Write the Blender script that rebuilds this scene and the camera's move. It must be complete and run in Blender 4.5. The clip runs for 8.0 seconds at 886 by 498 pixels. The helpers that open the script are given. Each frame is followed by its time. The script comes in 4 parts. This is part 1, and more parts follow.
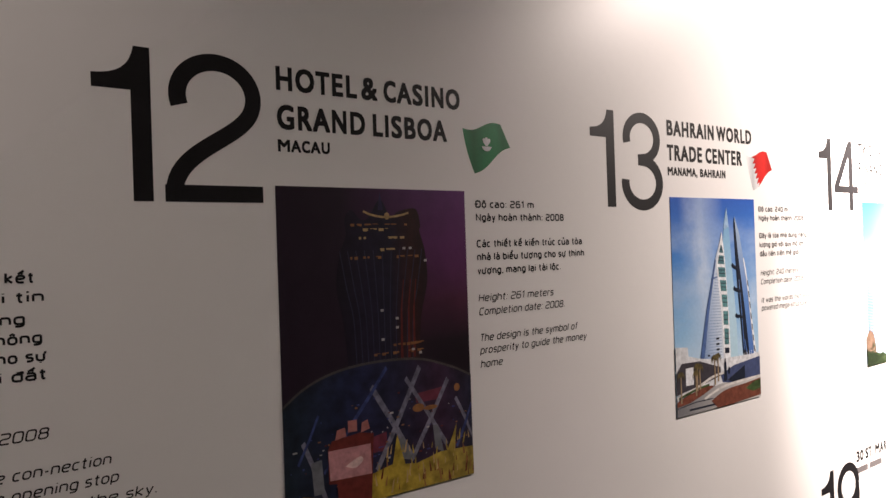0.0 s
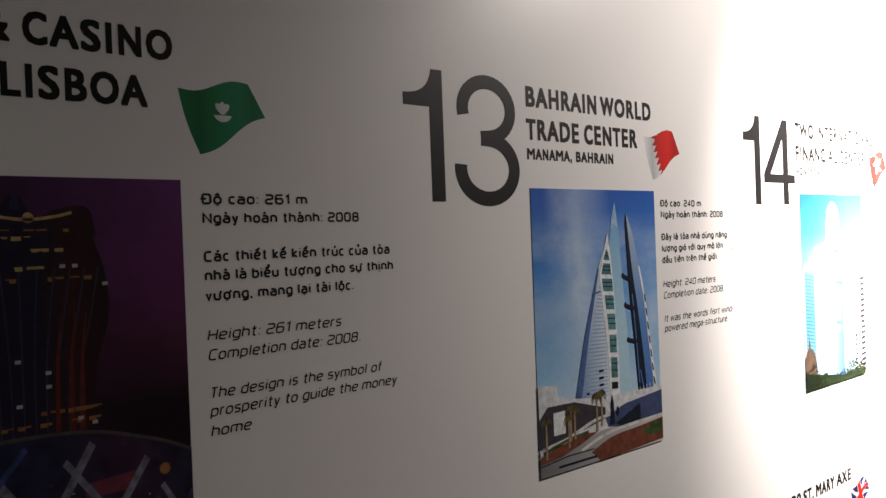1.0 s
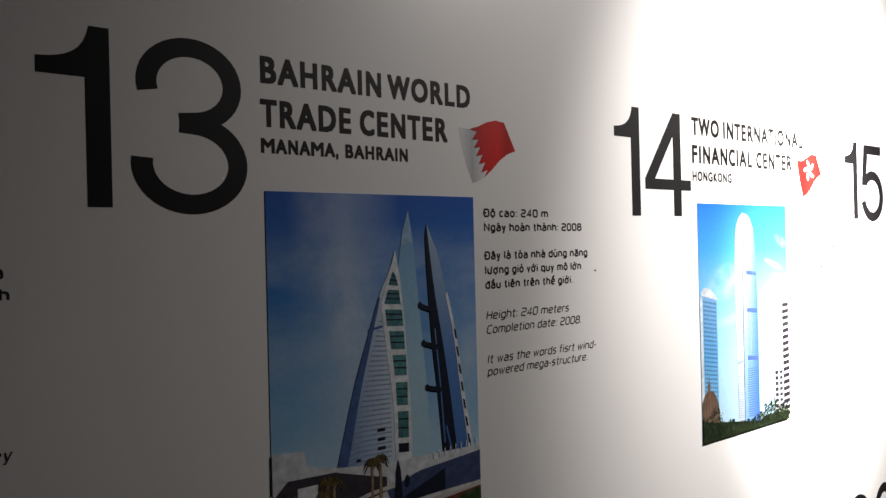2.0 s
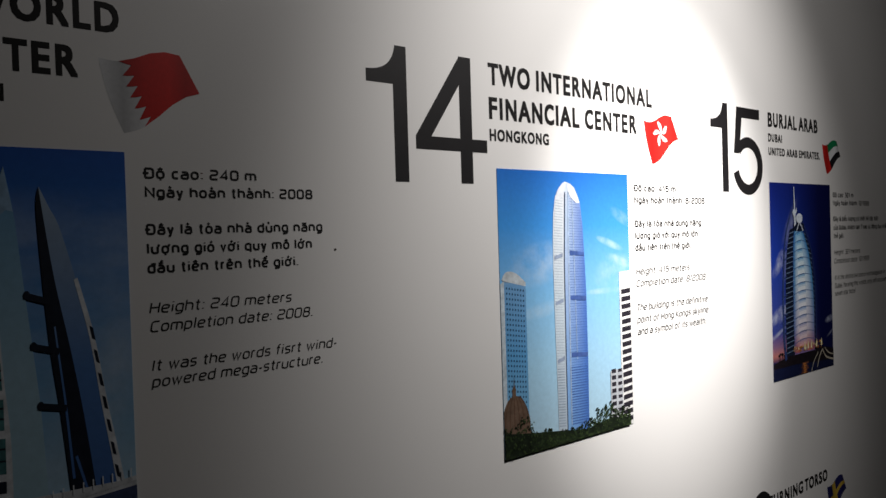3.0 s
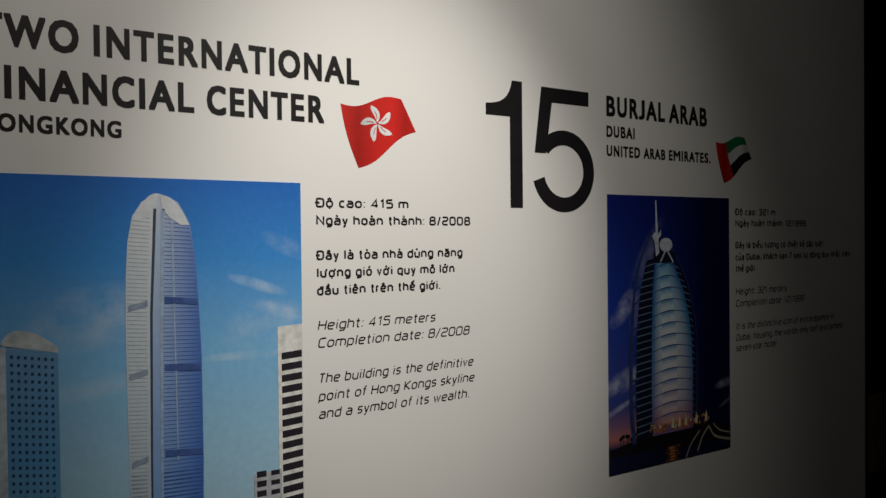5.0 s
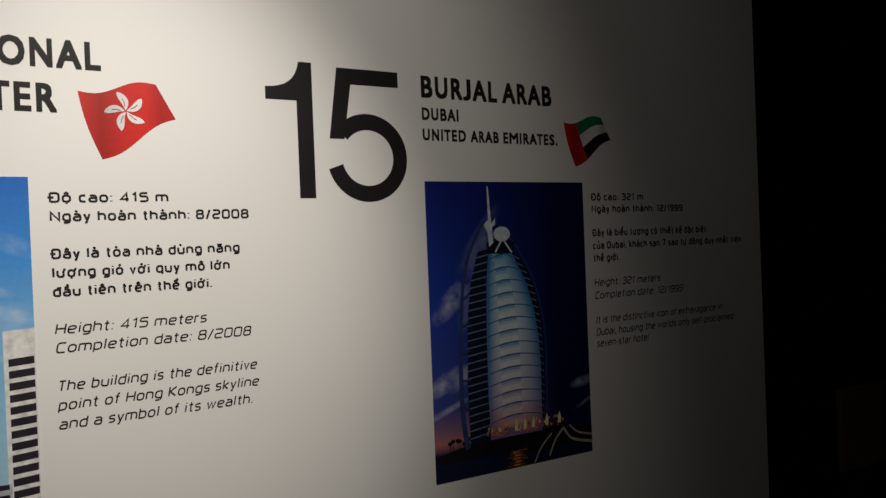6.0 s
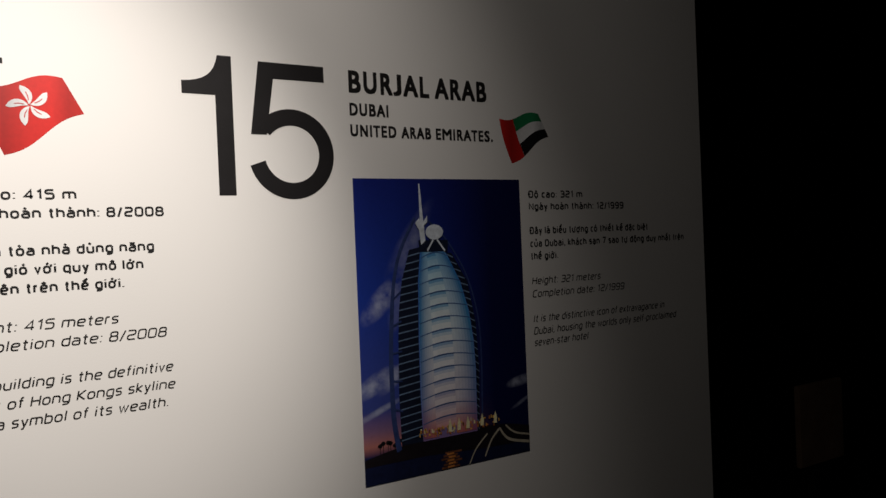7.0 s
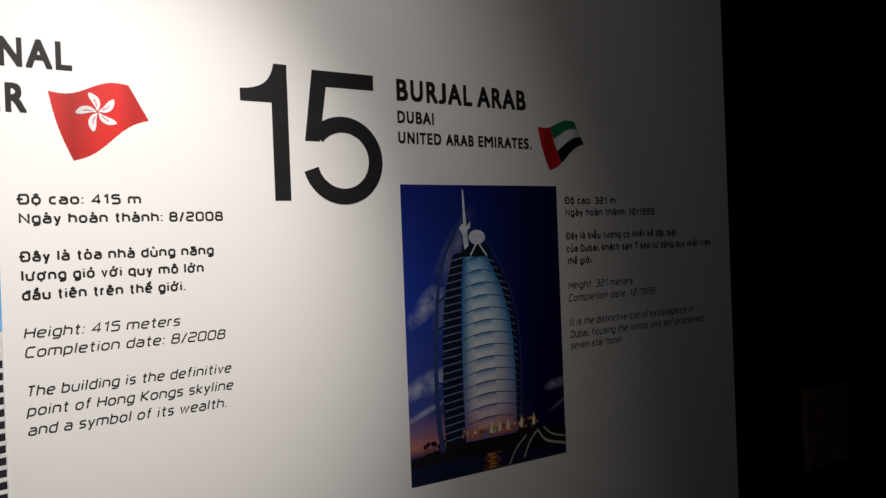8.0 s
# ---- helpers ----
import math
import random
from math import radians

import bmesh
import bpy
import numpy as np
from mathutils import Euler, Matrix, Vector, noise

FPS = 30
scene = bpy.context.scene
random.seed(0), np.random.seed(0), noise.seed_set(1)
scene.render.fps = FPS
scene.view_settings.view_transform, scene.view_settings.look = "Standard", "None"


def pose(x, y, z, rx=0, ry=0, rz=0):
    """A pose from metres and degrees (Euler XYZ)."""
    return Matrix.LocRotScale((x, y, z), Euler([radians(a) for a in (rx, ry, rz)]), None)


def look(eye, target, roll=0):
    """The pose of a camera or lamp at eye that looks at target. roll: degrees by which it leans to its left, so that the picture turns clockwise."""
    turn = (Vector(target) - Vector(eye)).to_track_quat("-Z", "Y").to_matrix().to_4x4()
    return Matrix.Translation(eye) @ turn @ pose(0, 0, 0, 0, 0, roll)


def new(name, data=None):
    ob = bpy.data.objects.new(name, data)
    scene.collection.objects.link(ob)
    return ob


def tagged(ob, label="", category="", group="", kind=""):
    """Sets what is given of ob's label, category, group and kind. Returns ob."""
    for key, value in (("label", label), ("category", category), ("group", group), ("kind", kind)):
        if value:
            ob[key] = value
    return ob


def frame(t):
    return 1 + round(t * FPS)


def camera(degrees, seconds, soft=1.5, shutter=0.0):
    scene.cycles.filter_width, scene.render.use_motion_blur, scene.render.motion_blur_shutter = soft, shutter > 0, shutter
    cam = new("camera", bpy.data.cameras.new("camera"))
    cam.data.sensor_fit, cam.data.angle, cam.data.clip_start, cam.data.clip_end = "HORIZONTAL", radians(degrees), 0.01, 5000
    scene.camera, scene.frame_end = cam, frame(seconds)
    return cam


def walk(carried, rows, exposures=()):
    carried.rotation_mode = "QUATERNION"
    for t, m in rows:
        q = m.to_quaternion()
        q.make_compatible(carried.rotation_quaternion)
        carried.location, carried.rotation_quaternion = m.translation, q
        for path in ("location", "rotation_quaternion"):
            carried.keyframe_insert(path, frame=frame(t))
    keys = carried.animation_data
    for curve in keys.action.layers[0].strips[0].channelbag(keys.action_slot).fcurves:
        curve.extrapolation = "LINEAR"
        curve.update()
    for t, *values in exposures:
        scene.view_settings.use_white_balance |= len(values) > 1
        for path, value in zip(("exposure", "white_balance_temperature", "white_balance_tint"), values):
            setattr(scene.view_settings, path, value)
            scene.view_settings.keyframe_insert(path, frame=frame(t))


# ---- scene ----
cam = camera(62.0, 8.0, soft=1.45)
PATH = [
    (0, (-2.7675, -0.8563, 1.5129), (-1.5623, 0.7392, 1.5164), -1.867),
    (0.5, (-2.5390, -0.7992, 1.5193), (-1.3340, 0.7966, 1.5106), -1.566),
    (1, (-2.3363, -0.7533, 1.5263), (-1.0962, 0.8157, 1.5091), -2.132),
    (1.2, (-2.2542, -0.7467, 1.5353), (-1.0033, 0.8117, 1.5098), -2.085),
    (2.3, (-1.7854, -0.7628, 1.5274), (-0.5898, 0.8408, 1.5325), -1.535),
    (2.5, (-1.7053, -0.7809, 1.5161), (-0.5087, 0.8215, 1.5161), -2.283),
    (3, (-1.5014, -0.7747, 1.5052), (-0.2494, 0.7850, 1.4735), -1.717),
    (3.5, (-1.2993, -0.7291, 1.5217), (-0.0278, 0.8141, 1.4878), -1.666),
    (4, (-1.1691, -0.7207, 1.5305), (0.0551, 0.8618, 1.5168), -2.778),
    (4.2, (-1.1014, -0.7251, 1.5356), (0.0937, 0.8783, 1.5161), -2.714),
    (5.3, (-0.6758, -0.8400, 1.5329), (0.3182, 0.9066, 1.5204), -0.822),
    (5.5, (-0.6143, -0.8612, 1.5218), (0.3451, 0.8927, 1.5190), -1.442),
    (6, (-0.4781, -0.9012, 1.5135), (0.4963, 0.8433, 1.4979), -2.237),
    (6.5, (-0.4128, -0.9165, 1.5132), (0.5983, 0.8082, 1.4919), -2.383),
    (7, (-0.4081, -0.9197, 1.5094), (0.6125, 0.7992, 1.4891), -2.386),
    (7.5, (-0.4357, -0.9136, 1.5098), (0.5990, 0.7971, 1.4944), -2.326),
    (8, (-0.4841, -0.9001, 1.5129), (0.5582, 0.8061, 1.5039), -2.205),
]
EXPOSURES = [(0, 5.0, 6900, 20), (1.0, 3.92, 6550, 14), (2.5, 1.72, 6200, 11), (3.5, 0.0, 6150, 9), (4.2, -0.62, 6300, 8), (5.5, -1.18, 6550, 6), (6.2, -0.85, 6650, 9), (7.0, -0.56, 6600, 11), (8.0, -0.45, 6350, 12)]
walk(cam, [(t, look(eye, target, roll)) for t, eye, target, roll in PATH], EXPOSURES)

# ---- light: ceiling spotlights over the display wall in an otherwise dark hall ----
world = bpy.data.worlds.new("dark_hall")
world.use_nodes = True
world.node_tree.nodes["Background"].inputs[0].default_value = (0.0, 0.0, 0.0, 1)
scene.world = world


def spot(name, eye, target, watts, degrees, blend, colour, size=0.04):
    data = bpy.data.lights.new(name, "SPOT")
    data.energy, data.spot_size, data.spot_blend = watts, radians(degrees), blend
    data.color, data.shadow_soft_size = colour, size
    ob = new(name, data)
    ob.matrix_world = look(eye, target)
    return ob


WARM = (1.0, 0.93, 0.86)
LAMP = (-0.480, -0.990, 2.502)  # one unseen fixture and reflector: hot centre, plus lamps added for beam and spill
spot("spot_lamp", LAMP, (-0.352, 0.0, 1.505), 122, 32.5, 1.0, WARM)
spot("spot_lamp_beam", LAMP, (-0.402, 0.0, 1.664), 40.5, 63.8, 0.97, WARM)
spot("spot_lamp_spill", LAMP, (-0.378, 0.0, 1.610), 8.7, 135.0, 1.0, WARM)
# assumed lamp out of view, added to light the wall's left end
spot("assumed_spot_far", (-3.524, -1.05, 2.80), (-3.324, 0.0, 1.522), 1.84, 98.8, 1.0, WARM)


# ---- materials ----
def nodes_of(name):
    m = bpy.data.materials.new(name)
    m.use_nodes = True
    nt = m.node_tree
    return m, nt, nt.nodes["Principled BSDF"]


def link(nt, a, b):
    nt.links.new(a, b)


def noise_node(nt, vector, scale, detail=3.0, rough=0.55):
    n = nt.nodes.new("ShaderNodeTexNoise")
    n.inputs["Scale"].default_value, n.inputs["Detail"].default_value, n.inputs["Roughness"].default_value = scale, detail, rough
    link(nt, vector, n.inputs["Vector"])
    return n.outputs["Fac"]


def ramp_node(nt, fac, stops):
    r = nt.nodes.new("ShaderNodeValToRGB")
    while len(r.color_ramp.elements) < len(stops):
        r.color_ramp.elements.new(0.5)
    for e, (pos, col) in zip(r.color_ramp.elements, stops):
        e.position, e.color = pos, (*col, 1)
    link(nt, fac, r.inputs["Fac"])
    return r.outputs["Color"]


def mix_node(nt, fac, a, b, mode="MIX"):
    n = nt.nodes.new("ShaderNodeMix")
    n.data_type, n.blend_type = "RGBA", mode
    for sock, v in ((n.inputs["Factor"], fac), (n.inputs["A"], a), (n.inputs["B"], b)):
        if isinstance(v, (int, float)):
            sock.default_value = v
        elif isinstance(v, tuple):
            sock.default_value = (*v, 1)
        else:
            link(nt, v, sock)
    return n.outputs["Result"]


def map_range(nt, fac, a, b, c=0.0, d=1.0):
    n = nt.nodes.new("ShaderNodeMapRange")
    n.inputs["From Min"].default_value, n.inputs["From Max"].default_value = a, b
    n.inputs["To Min"].default_value, n.inputs["To Max"].default_value = c, d
    link(nt, fac, n.inputs["Value"])
    return n.outputs["Result"]


def maths(nt, operation, a, b):
    n = nt.nodes.new("ShaderNodeMath")
    n.operation = operation
    for sock, v in ((n.inputs[0], a), (n.inputs[1], b)):
        if isinstance(v, (int, float)):
            sock.default_value = v
        else:
            link(nt, v, sock)
    return n.outputs[0]


def axes(nt, w=1.0, h=1.0):
    """Object coordinates, and the shares along width and height."""
    c = nt.nodes.new("ShaderNodeTexCoord").outputs["Object"]
    s = nt.nodes.new("ShaderNodeSeparateXYZ")
    link(nt, c, s.inputs[0])
    return c, map_range(nt, s.outputs["X"], 0, w), map_range(nt, s.outputs["Z"], 0, h)


def bump(nt, b, height, strength, distance=0.001):
    n = nt.nodes.new("ShaderNodeBump")
    n.inputs["Strength"].default_value, n.inputs["Distance"].default_value = strength, distance
    link(nt, height, n.inputs["Height"])
    link(nt, n.outputs["Normal"], b.inputs["Normal"])


def plain(name, colour, rough=0.5, vary=0.12, scale=30.0, relief=0.0, gloss=0.5):
    """Paint, vinyl or ink with a fine and a coarse unevenness."""
    m, nt, b = nodes_of(name)
    c, _, _ = axes(nt)
    big, fine = noise_node(nt, c, scale), noise_node(nt, c, scale * 14, 2.0)
    dark = tuple(v * (1 - vary) for v in colour)
    light = tuple(min(1.0, v * (1 + vary)) for v in colour)
    mixed = mix_node(nt, map_range(nt, big, 0.3, 0.7), dark, light)
    link(nt, mix_node(nt, map_range(nt, fine, 0.3, 0.7, 0.0, 0.35), mixed, dark), b.inputs["Base Color"])
    link(nt, map_range(nt, fine, 0.2, 0.8, rough - 0.06, rough + 0.06), b.inputs["Roughness"])
    b.inputs["Specular IOR Level"].default_value = gloss
    if relief:
        bump(nt, b, fine, relief)
    return m


def shaded_print(name, stops, axis="v", w=0.297, h=0.42, vary=0.05, scale=140.0, rough=0.38, cloud=None, side=None, haze=None, puffs=(), puff_ink=(0.6, 0.7, 0.8)):
    """A printed ink gradient over width (u) or height (v), with print grain; cloud: (scale, from, to, colour, v0, v1);
    side: (from, to, colour) turns to another ink across the width; puffs: soft clouds as (u, v, half width, half height, share, slant)."""
    m, nt, b = nodes_of(name)
    c, u, v = axes(nt, w, h)
    col = ramp_node(nt, u if axis == "u" else v, stops)
    if cloud:
        sc, lo, hi, tint, v0, v1 = cloud
        stretch = nt.nodes.new("ShaderNodeMapping")
        stretch.inputs["Scale"].default_value = (1.0, 1.0, 2.4)
        stretch.inputs["Rotation"].default_value = (0, radians(-14), 0)
        link(nt, c, stretch.inputs["Vector"])
        f = map_range(nt, noise_node(nt, stretch.outputs["Vector"], sc, 5.0, 0.6), lo, hi)
        mask = ramp_node(nt, v, [(max(0.0, v0 - 0.12), (0, 0, 0)), (v0, (1, 1, 1)), (v1, (1, 1, 1)), (min(1.0, v1 + 0.12), (0, 0, 0))])
        mul = nt.nodes.new("ShaderNodeMath")
        mul.operation = "MULTIPLY"
        link(nt, f, mul.inputs[0])
        link(nt, mask, mul.inputs[1])
        col = mix_node(nt, mul.outputs[0], col, tint)
    if haze:
        band = ramp_node(nt, u, [(haze[0], (0, 0, 0)), (haze[1], (haze[4],) * 3), (haze[2], (0, 0, 0))])
        col = mix_node(nt, band, col, haze[3])
    if side:
        col = mix_node(nt, map_range(nt, u, side[0], side[1]), col, side[2])
    if puffs:
        billow = map_range(nt, noise_node(nt, c, 26.0, 6.0, 0.62), 0.36, 0.66)
    for u0, v0, ru, rv, share, slant in puffs:
        du, dv = maths(nt, "SUBTRACT", u, u0), maths(nt, "SUBTRACT", v, v0)
        dv = maths(nt, "SUBTRACT", dv, maths(nt, "MULTIPLY", du, slant))
        far = maths(nt, "ADD", maths(nt, "POWER", maths(nt, "DIVIDE", du, ru), 2.0), maths(nt, "POWER", maths(nt, "DIVIDE", dv, rv), 2.0))
        col = mix_node(nt, maths(nt, "MULTIPLY", map_range(nt, far, 1.0, 0.0, 0.0, share), billow), col, puff_ink)
    fac = map_range(nt, noise_node(nt, c, scale, 4.0), 0.3, 0.7, 1 - vary, 1 + vary)
    grey = nt.nodes.new("ShaderNodeCombineColor")
    for k in range(3):
        link(nt, fac, grey.inputs[k])
    link(nt, mix_node(nt, 1.0, col, grey.outputs[0], "MULTIPLY"), b.inputs["Base Color"])
    b.inputs["Roughness"].default_value = rough
    return m


def wall_paint():
    m, nt, b = nodes_of("satin_white_wall_board")
    c, _, _ = axes(nt)
    broad, grain = noise_node(nt, c, 1.3, 4.0), noise_node(nt, c, 420.0, 2.0)
    base = mix_node(nt, map_range(nt, broad, 0.3, 0.7), (0.76, 0.75, 0.73), (0.82, 0.81, 0.79))
    scuff = map_range(nt, noise_node(nt, c, 9.0, 6.0, 0.7), 0.62, 0.80, 0.0, 0.10)
    link(nt, mix_node(nt, scuff, base, (0.60, 0.57, 0.53)), b.inputs["Base Color"])
    link(nt, map_range(nt, broad, 0.3, 0.7, 0.64, 0.72), b.inputs["Roughness"])
    b.inputs["Specular IOR Level"].default_value = 0.7
    b.inputs["Coat Weight"].default_value, b.inputs["Coat Roughness"].default_value, b.inputs["Coat IOR"].default_value = 1.0, 0.362, 1.33
    bump(nt, b, grain, 0.10, 0.0004)
    return m


WALL = wall_paint()
DARK = plain("dark_hall_paint", (0.018, 0.017, 0.017), 0.8, 0.2, 3.0)
CARPET = plain("dark_carpet", (0.022, 0.020, 0.020), 0.95, 0.3, 8.0, 0.5)
BROWN = plain("dark_brown_veneer", (0.40, 0.26, 0.18), 0.5, 0.25, 12.0, 0.1)
BLACK = plain("black_vinyl", (0.010, 0.009, 0.010), 0.5, 0.2, 25.0, gloss=0.3)
TITLE = plain("charcoal_vinyl", (0.011, 0.010, 0.010), 0.5, 0.2, 25.0, gloss=0.25)
INK = plain("black_ink", (0.014, 0.014, 0.014), 0.5, 0.2, 60.0, gloss=0.3)
INK_THIN = plain("dark_grey_ink", (0.024, 0.023, 0.022), 0.5, 0.2, 60.0, gloss=0.3)
DIRT = plain("dark_speck", (0.05, 0.04, 0.03), 0.8)
BAR = plain("grey_ink", (0.12, 0.11, 0.11), 0.5, 0.2, 60.0)


def ink(name, r, g, b, vary=0.24, scale=110.0):
    return plain(name, (r, g, b), 0.38, vary, scale)


# ---- building helpers ----
def finish(name, bm, material, parent=None, label=""):
    me = bpy.data.meshes.new(name)
    bm.to_mesh(me)
    bm.free()
    me.materials.append(material)
    ob = new(name, me)
    if parent is not None:
        ob.parent = parent
    if label:
        ob["label"] = label
    return ob


def part(name, bm, material, parent, label=""):
    return finish(name, bm, material, parent, label)


def thing(name, x, z, label, category, group="", y=0.0):
    ob = new(name)
    ob.empty_display_size = 0.02
    ob.matrix_world = pose(x, y, z)
    return tagged(ob, label, category, group)


def block(x0, x1, y0, y1, z0, z1, bevel=0.0):
    bm = bmesh.new()
    bmesh.ops.create_cube(bm, size=1)
    for v in bm.verts:
        v.co = Vector((x0 if v.co.x < 0 else x1, y0 if v.co.y < 0 else y1, z0 if v.co.z < 0 else z1))
    if bevel:
        bmesh.ops.bevel(bm, geom=bm.edges[:], offset=bevel, segments=2, affect="EDGES")
    return bm


def add_flat(bm, pts, y, thick=0.00012):
    """A thin printed or cut shape: an outline in x, z, its face at -y towards the hall."""
    front = [bm.verts.new((x, -y - thick, z)) for x, z in pts]
    back = [bm.verts.new((x, -y, z)) for x, z in pts]
    area = sum(a[0] * b[1] - b[0] * a[1] for a, b in zip(pts, pts[1:] + pts[:1]))
    if area < 0:
        front, back = front[::-1], back[::-1]
    bm.faces.new(front)
    for k in range(len(front)):
        j = (k + 1) % len(front)
        bm.faces.new((front[j], front[k], back[k], back[j]))


def flat(pts, y, thick=0.00012):
    bm = bmesh.new()
    add_flat(bm, [tuple(p) for p in pts], y, thick)
    return bm


def flats(shapes, y, thick=0.00012):
    bm = bmesh.new()
    for pts in shapes:
        add_flat(bm, [tuple(p) for p in pts], y, thick)
    return bm


def smooth(pts, n=6):
    """A Catmull-Rom line through the points."""
    q = [pts[0], *pts, pts[-1]]
    out = []
    for a, b, c, d in zip(q, q[1:], q[2:], q[3:]):
        for i in range(n):
            t = i / n
            out.append(tuple(0.5 * (2 * b[k] + (c[k] - a[k]) * t + (2 * a[k] - 5 * b[k] + 4 * c[k] - d[k]) * t * t
                                    + (3 * b[k] - a[k] - 3 * c[k] + d[k]) * t ** 3) for k in (0, 1)))
    return out + [pts[-1]]


def arc(cx, cz, rx, rz, a0, a1, n=28):
    return [(cx + rx * math.cos(radians(a0 + (a1 - a0) * i / n)), cz + rz * math.sin(radians(a0 + (a1 - a0) * i / n))) for i in range(n + 1)]


def bezier(a, b, c, d, n=14):
    return [tuple(a[k] * (1 - t) ** 3 + 3 * b[k] * t * (1 - t) ** 2 + 3 * c[k] * t * t * (1 - t) + d[k] * t ** 3 for k in (0, 1))
            for t in (i / n for i in range(n + 1))]


def stroke(path, width, end_width=None):
    """The outline of a line of that width along a path."""
    left, right = [], []
    for i, (x, z) in enumerate(path):
        (xa, za), (xb, zb) = path[max(0, i - 1)], path[min(len(path) - 1, i + 1)]
        dx, dz = xb - xa, zb - za
        ln = math.hypot(dx, dz) or 1.0
        w = width if end_width is None else width + (end_width - width) * i / (len(path) - 1)
        nx, nz = -dz / ln * w / 2, dx / ln * w / 2
        left.append((x + nx, z + nz))
        right.append((x - nx, z - nz))
    return left + right[::-1]


def rect(x0, z0, x1, z1):
    return [(x0, z0), (x1, z0), (x1, z1), (x0, z1)]


def ellipse(cx, cz, rx, rz, n=20):
    return arc(cx, cz, rx, rz, 0, 360 - 360 / n, n - 1)


# ---- the setting ----
tagged(finish("wall_display", block(-6.0, 0.697, 0.0, 0.12, 0.0, 3.0, 0.002), WALL), "long satin white display wall with printed exhibits", "wall", kind="structure")
tagged(finish("floor", block(-6.2, 5.0, -4.2, 4.0, -0.1, 0.0), CARPET), "dark carpeted hall floor", "floor", kind="structure")
tagged(finish("ceiling", block(-6.2, 5.0, -4.2, 4.0, 3.0, 3.1), DARK), "dark painted hall ceiling", "ceiling", kind="structure")
tagged(finish("wall_south", block(-6.2, 5.0, -4.3, -4.2, 0.0, 3.0), DARK), "dark painted hall wall", "wall", kind="structure")
tagged(finish("wall_north", block(-6.2, 5.0, 4.0, 4.1, 0.0, 3.0), DARK), "dark painted hall wall", "wall", kind="structure")
tagged(finish("wall_west", block(-6.3, -6.2, -4.2, 4.0, 0.0, 3.0), DARK), "dark painted hall wall", "wall", kind="structure")
tagged(finish("wall_east", block(5.0, 5.1, -4.2, 4.0, 0.0, 3.0), DARK), "dark painted hall wall", "wall", kind="structure")

stand = thing("sign_stand", 2.010, 0.0, "dark brown sign panel on a black post in the unlit hall", "sign stand", y=0.64)
part("base_plate", block(-0.14, 0.14, -0.12, 0.14, 0.0, 0.012, 0.003), DARK, stand)
part("post", block(-0.018, 0.018, 0.003, 0.033, 0.012, 0.90, 0.003), DARK, stand)
part("panel", block(-0.125, 0.125, -0.020, 0.0, 0.686, 0.966, 0.003), BROWN, stand, "dark brown sign panel")

# a speck on the board
tagged(finish("wall_speck", flat(ellipse(-1.0462, 1.4945, 0.0016, 0.0014, 10), 0.0, 0.0006), DIRT), "small dark speck on the white wall", "speck")


# ---- numbers cut from black vinyl ----
def digit_shapes(d):
    """Outlines of a grotesque figure 0.171 m high, its left tip at 0; each outline lies on a layer of its own."""
    if d == "1":
        return [[(0, 0.1223), (0.0400, 0.1223), (0.0400, 0), (0.0612, 0), (0.0612, 0.171), (0.0440, 0.171)]
                + bezier((0.0440, 0.171), (0.0400, 0.1480), (0.0270, 0.1385), (0, 0.1377), 8)[1:]]
    if d == "2":
        top = arc(0.0618, 0.1235, 0.0455, 0.0405, 198, -36, 30)
        down = bezier(top[-1], (top[-1][0] - 0.022, top[-1][1] - 0.028), (0.0105, 0.056), (0.0105, 0.0100), 16)
        return [stroke(top + down[1:], 0.0198), rect(0.0, 0.0, 0.1165, 0.0195)]
    if d == "3":
        upper = arc(0.0585, 0.1262, 0.0425, 0.0378, 194, -84, 30) + [(0.0470, 0.0870)]
        lower = [(0.0470, 0.0868)] + arc(0.0580, 0.0450, 0.0475, 0.0410, 82, -187, 34)
        return [stroke(upper, 0.0190), stroke(lower, 0.0200)]
    if d == "4":
        return [rect(0.0748, 0.0, 0.0962, 0.1705), rect(0.0, 0.0431, 0.1232, 0.0604),
                [(0.0, 0.0500), (0.0, 0.0603), (0.0760, 0.1705), (0.0900, 0.1705), (0.0900, 0.1545), (0.0250, 0.0600), (0.0200, 0.0500)]]
    if d == "5":
        bowl = arc(0.0590, 0.0525, 0.0475, 0.0472, 140, -165, 40)
        return [rect(0.0185, 0.1475, 0.1070, 0.1680), [(0.0185, 0.1680), (0.0058, 0.0764), (0.0262, 0.0764), (0.0375, 0.1480), (0.0375, 0.1680)], stroke(bowl, 0.0208)]
    if d == "9":
        ring = arc(0.0580, 0.1180, 0.0470, 0.0455, 0, 360, 40)
        tail = arc(0.0580, 0.0900, 0.0470, 0.0840, 18, -168, 30)
        return [stroke(ring, 0.0208), stroke(tail, 0.0205)]
    ring = arc(0.0580, 0.0855, 0.0470, 0.0780, 0, 360, 44)
    return [stroke(ring, 0.0210)]


AHEAD = {"1": 0.0, "2": 0.0741, "3": 0.0778, "4": 0.0738, "5": 0.0770, "9": 0.0770, "0": 0.1350}


def exhibit_number(text, x, z, wide=1.0, tall=1.0):
    ob = thing("exhibit_number", x, z, f"large black vinyl number {text} on the white wall", "number", "exhibit numbers")
    for k, d in enumerate(text):
        bm = bmesh.new()
        dx = AHEAD[d] if k else 0.0
        for n, pts in enumerate(digit_shapes(d)):
            add_flat(bm, [(px + dx, pz) for px, pz in pts], 0.0, 0.0004 + 0.00006 * n)
        part("digit", bm, BLACK, ob)
    ob.scale = (wide, 1.0, tall)
    return ob


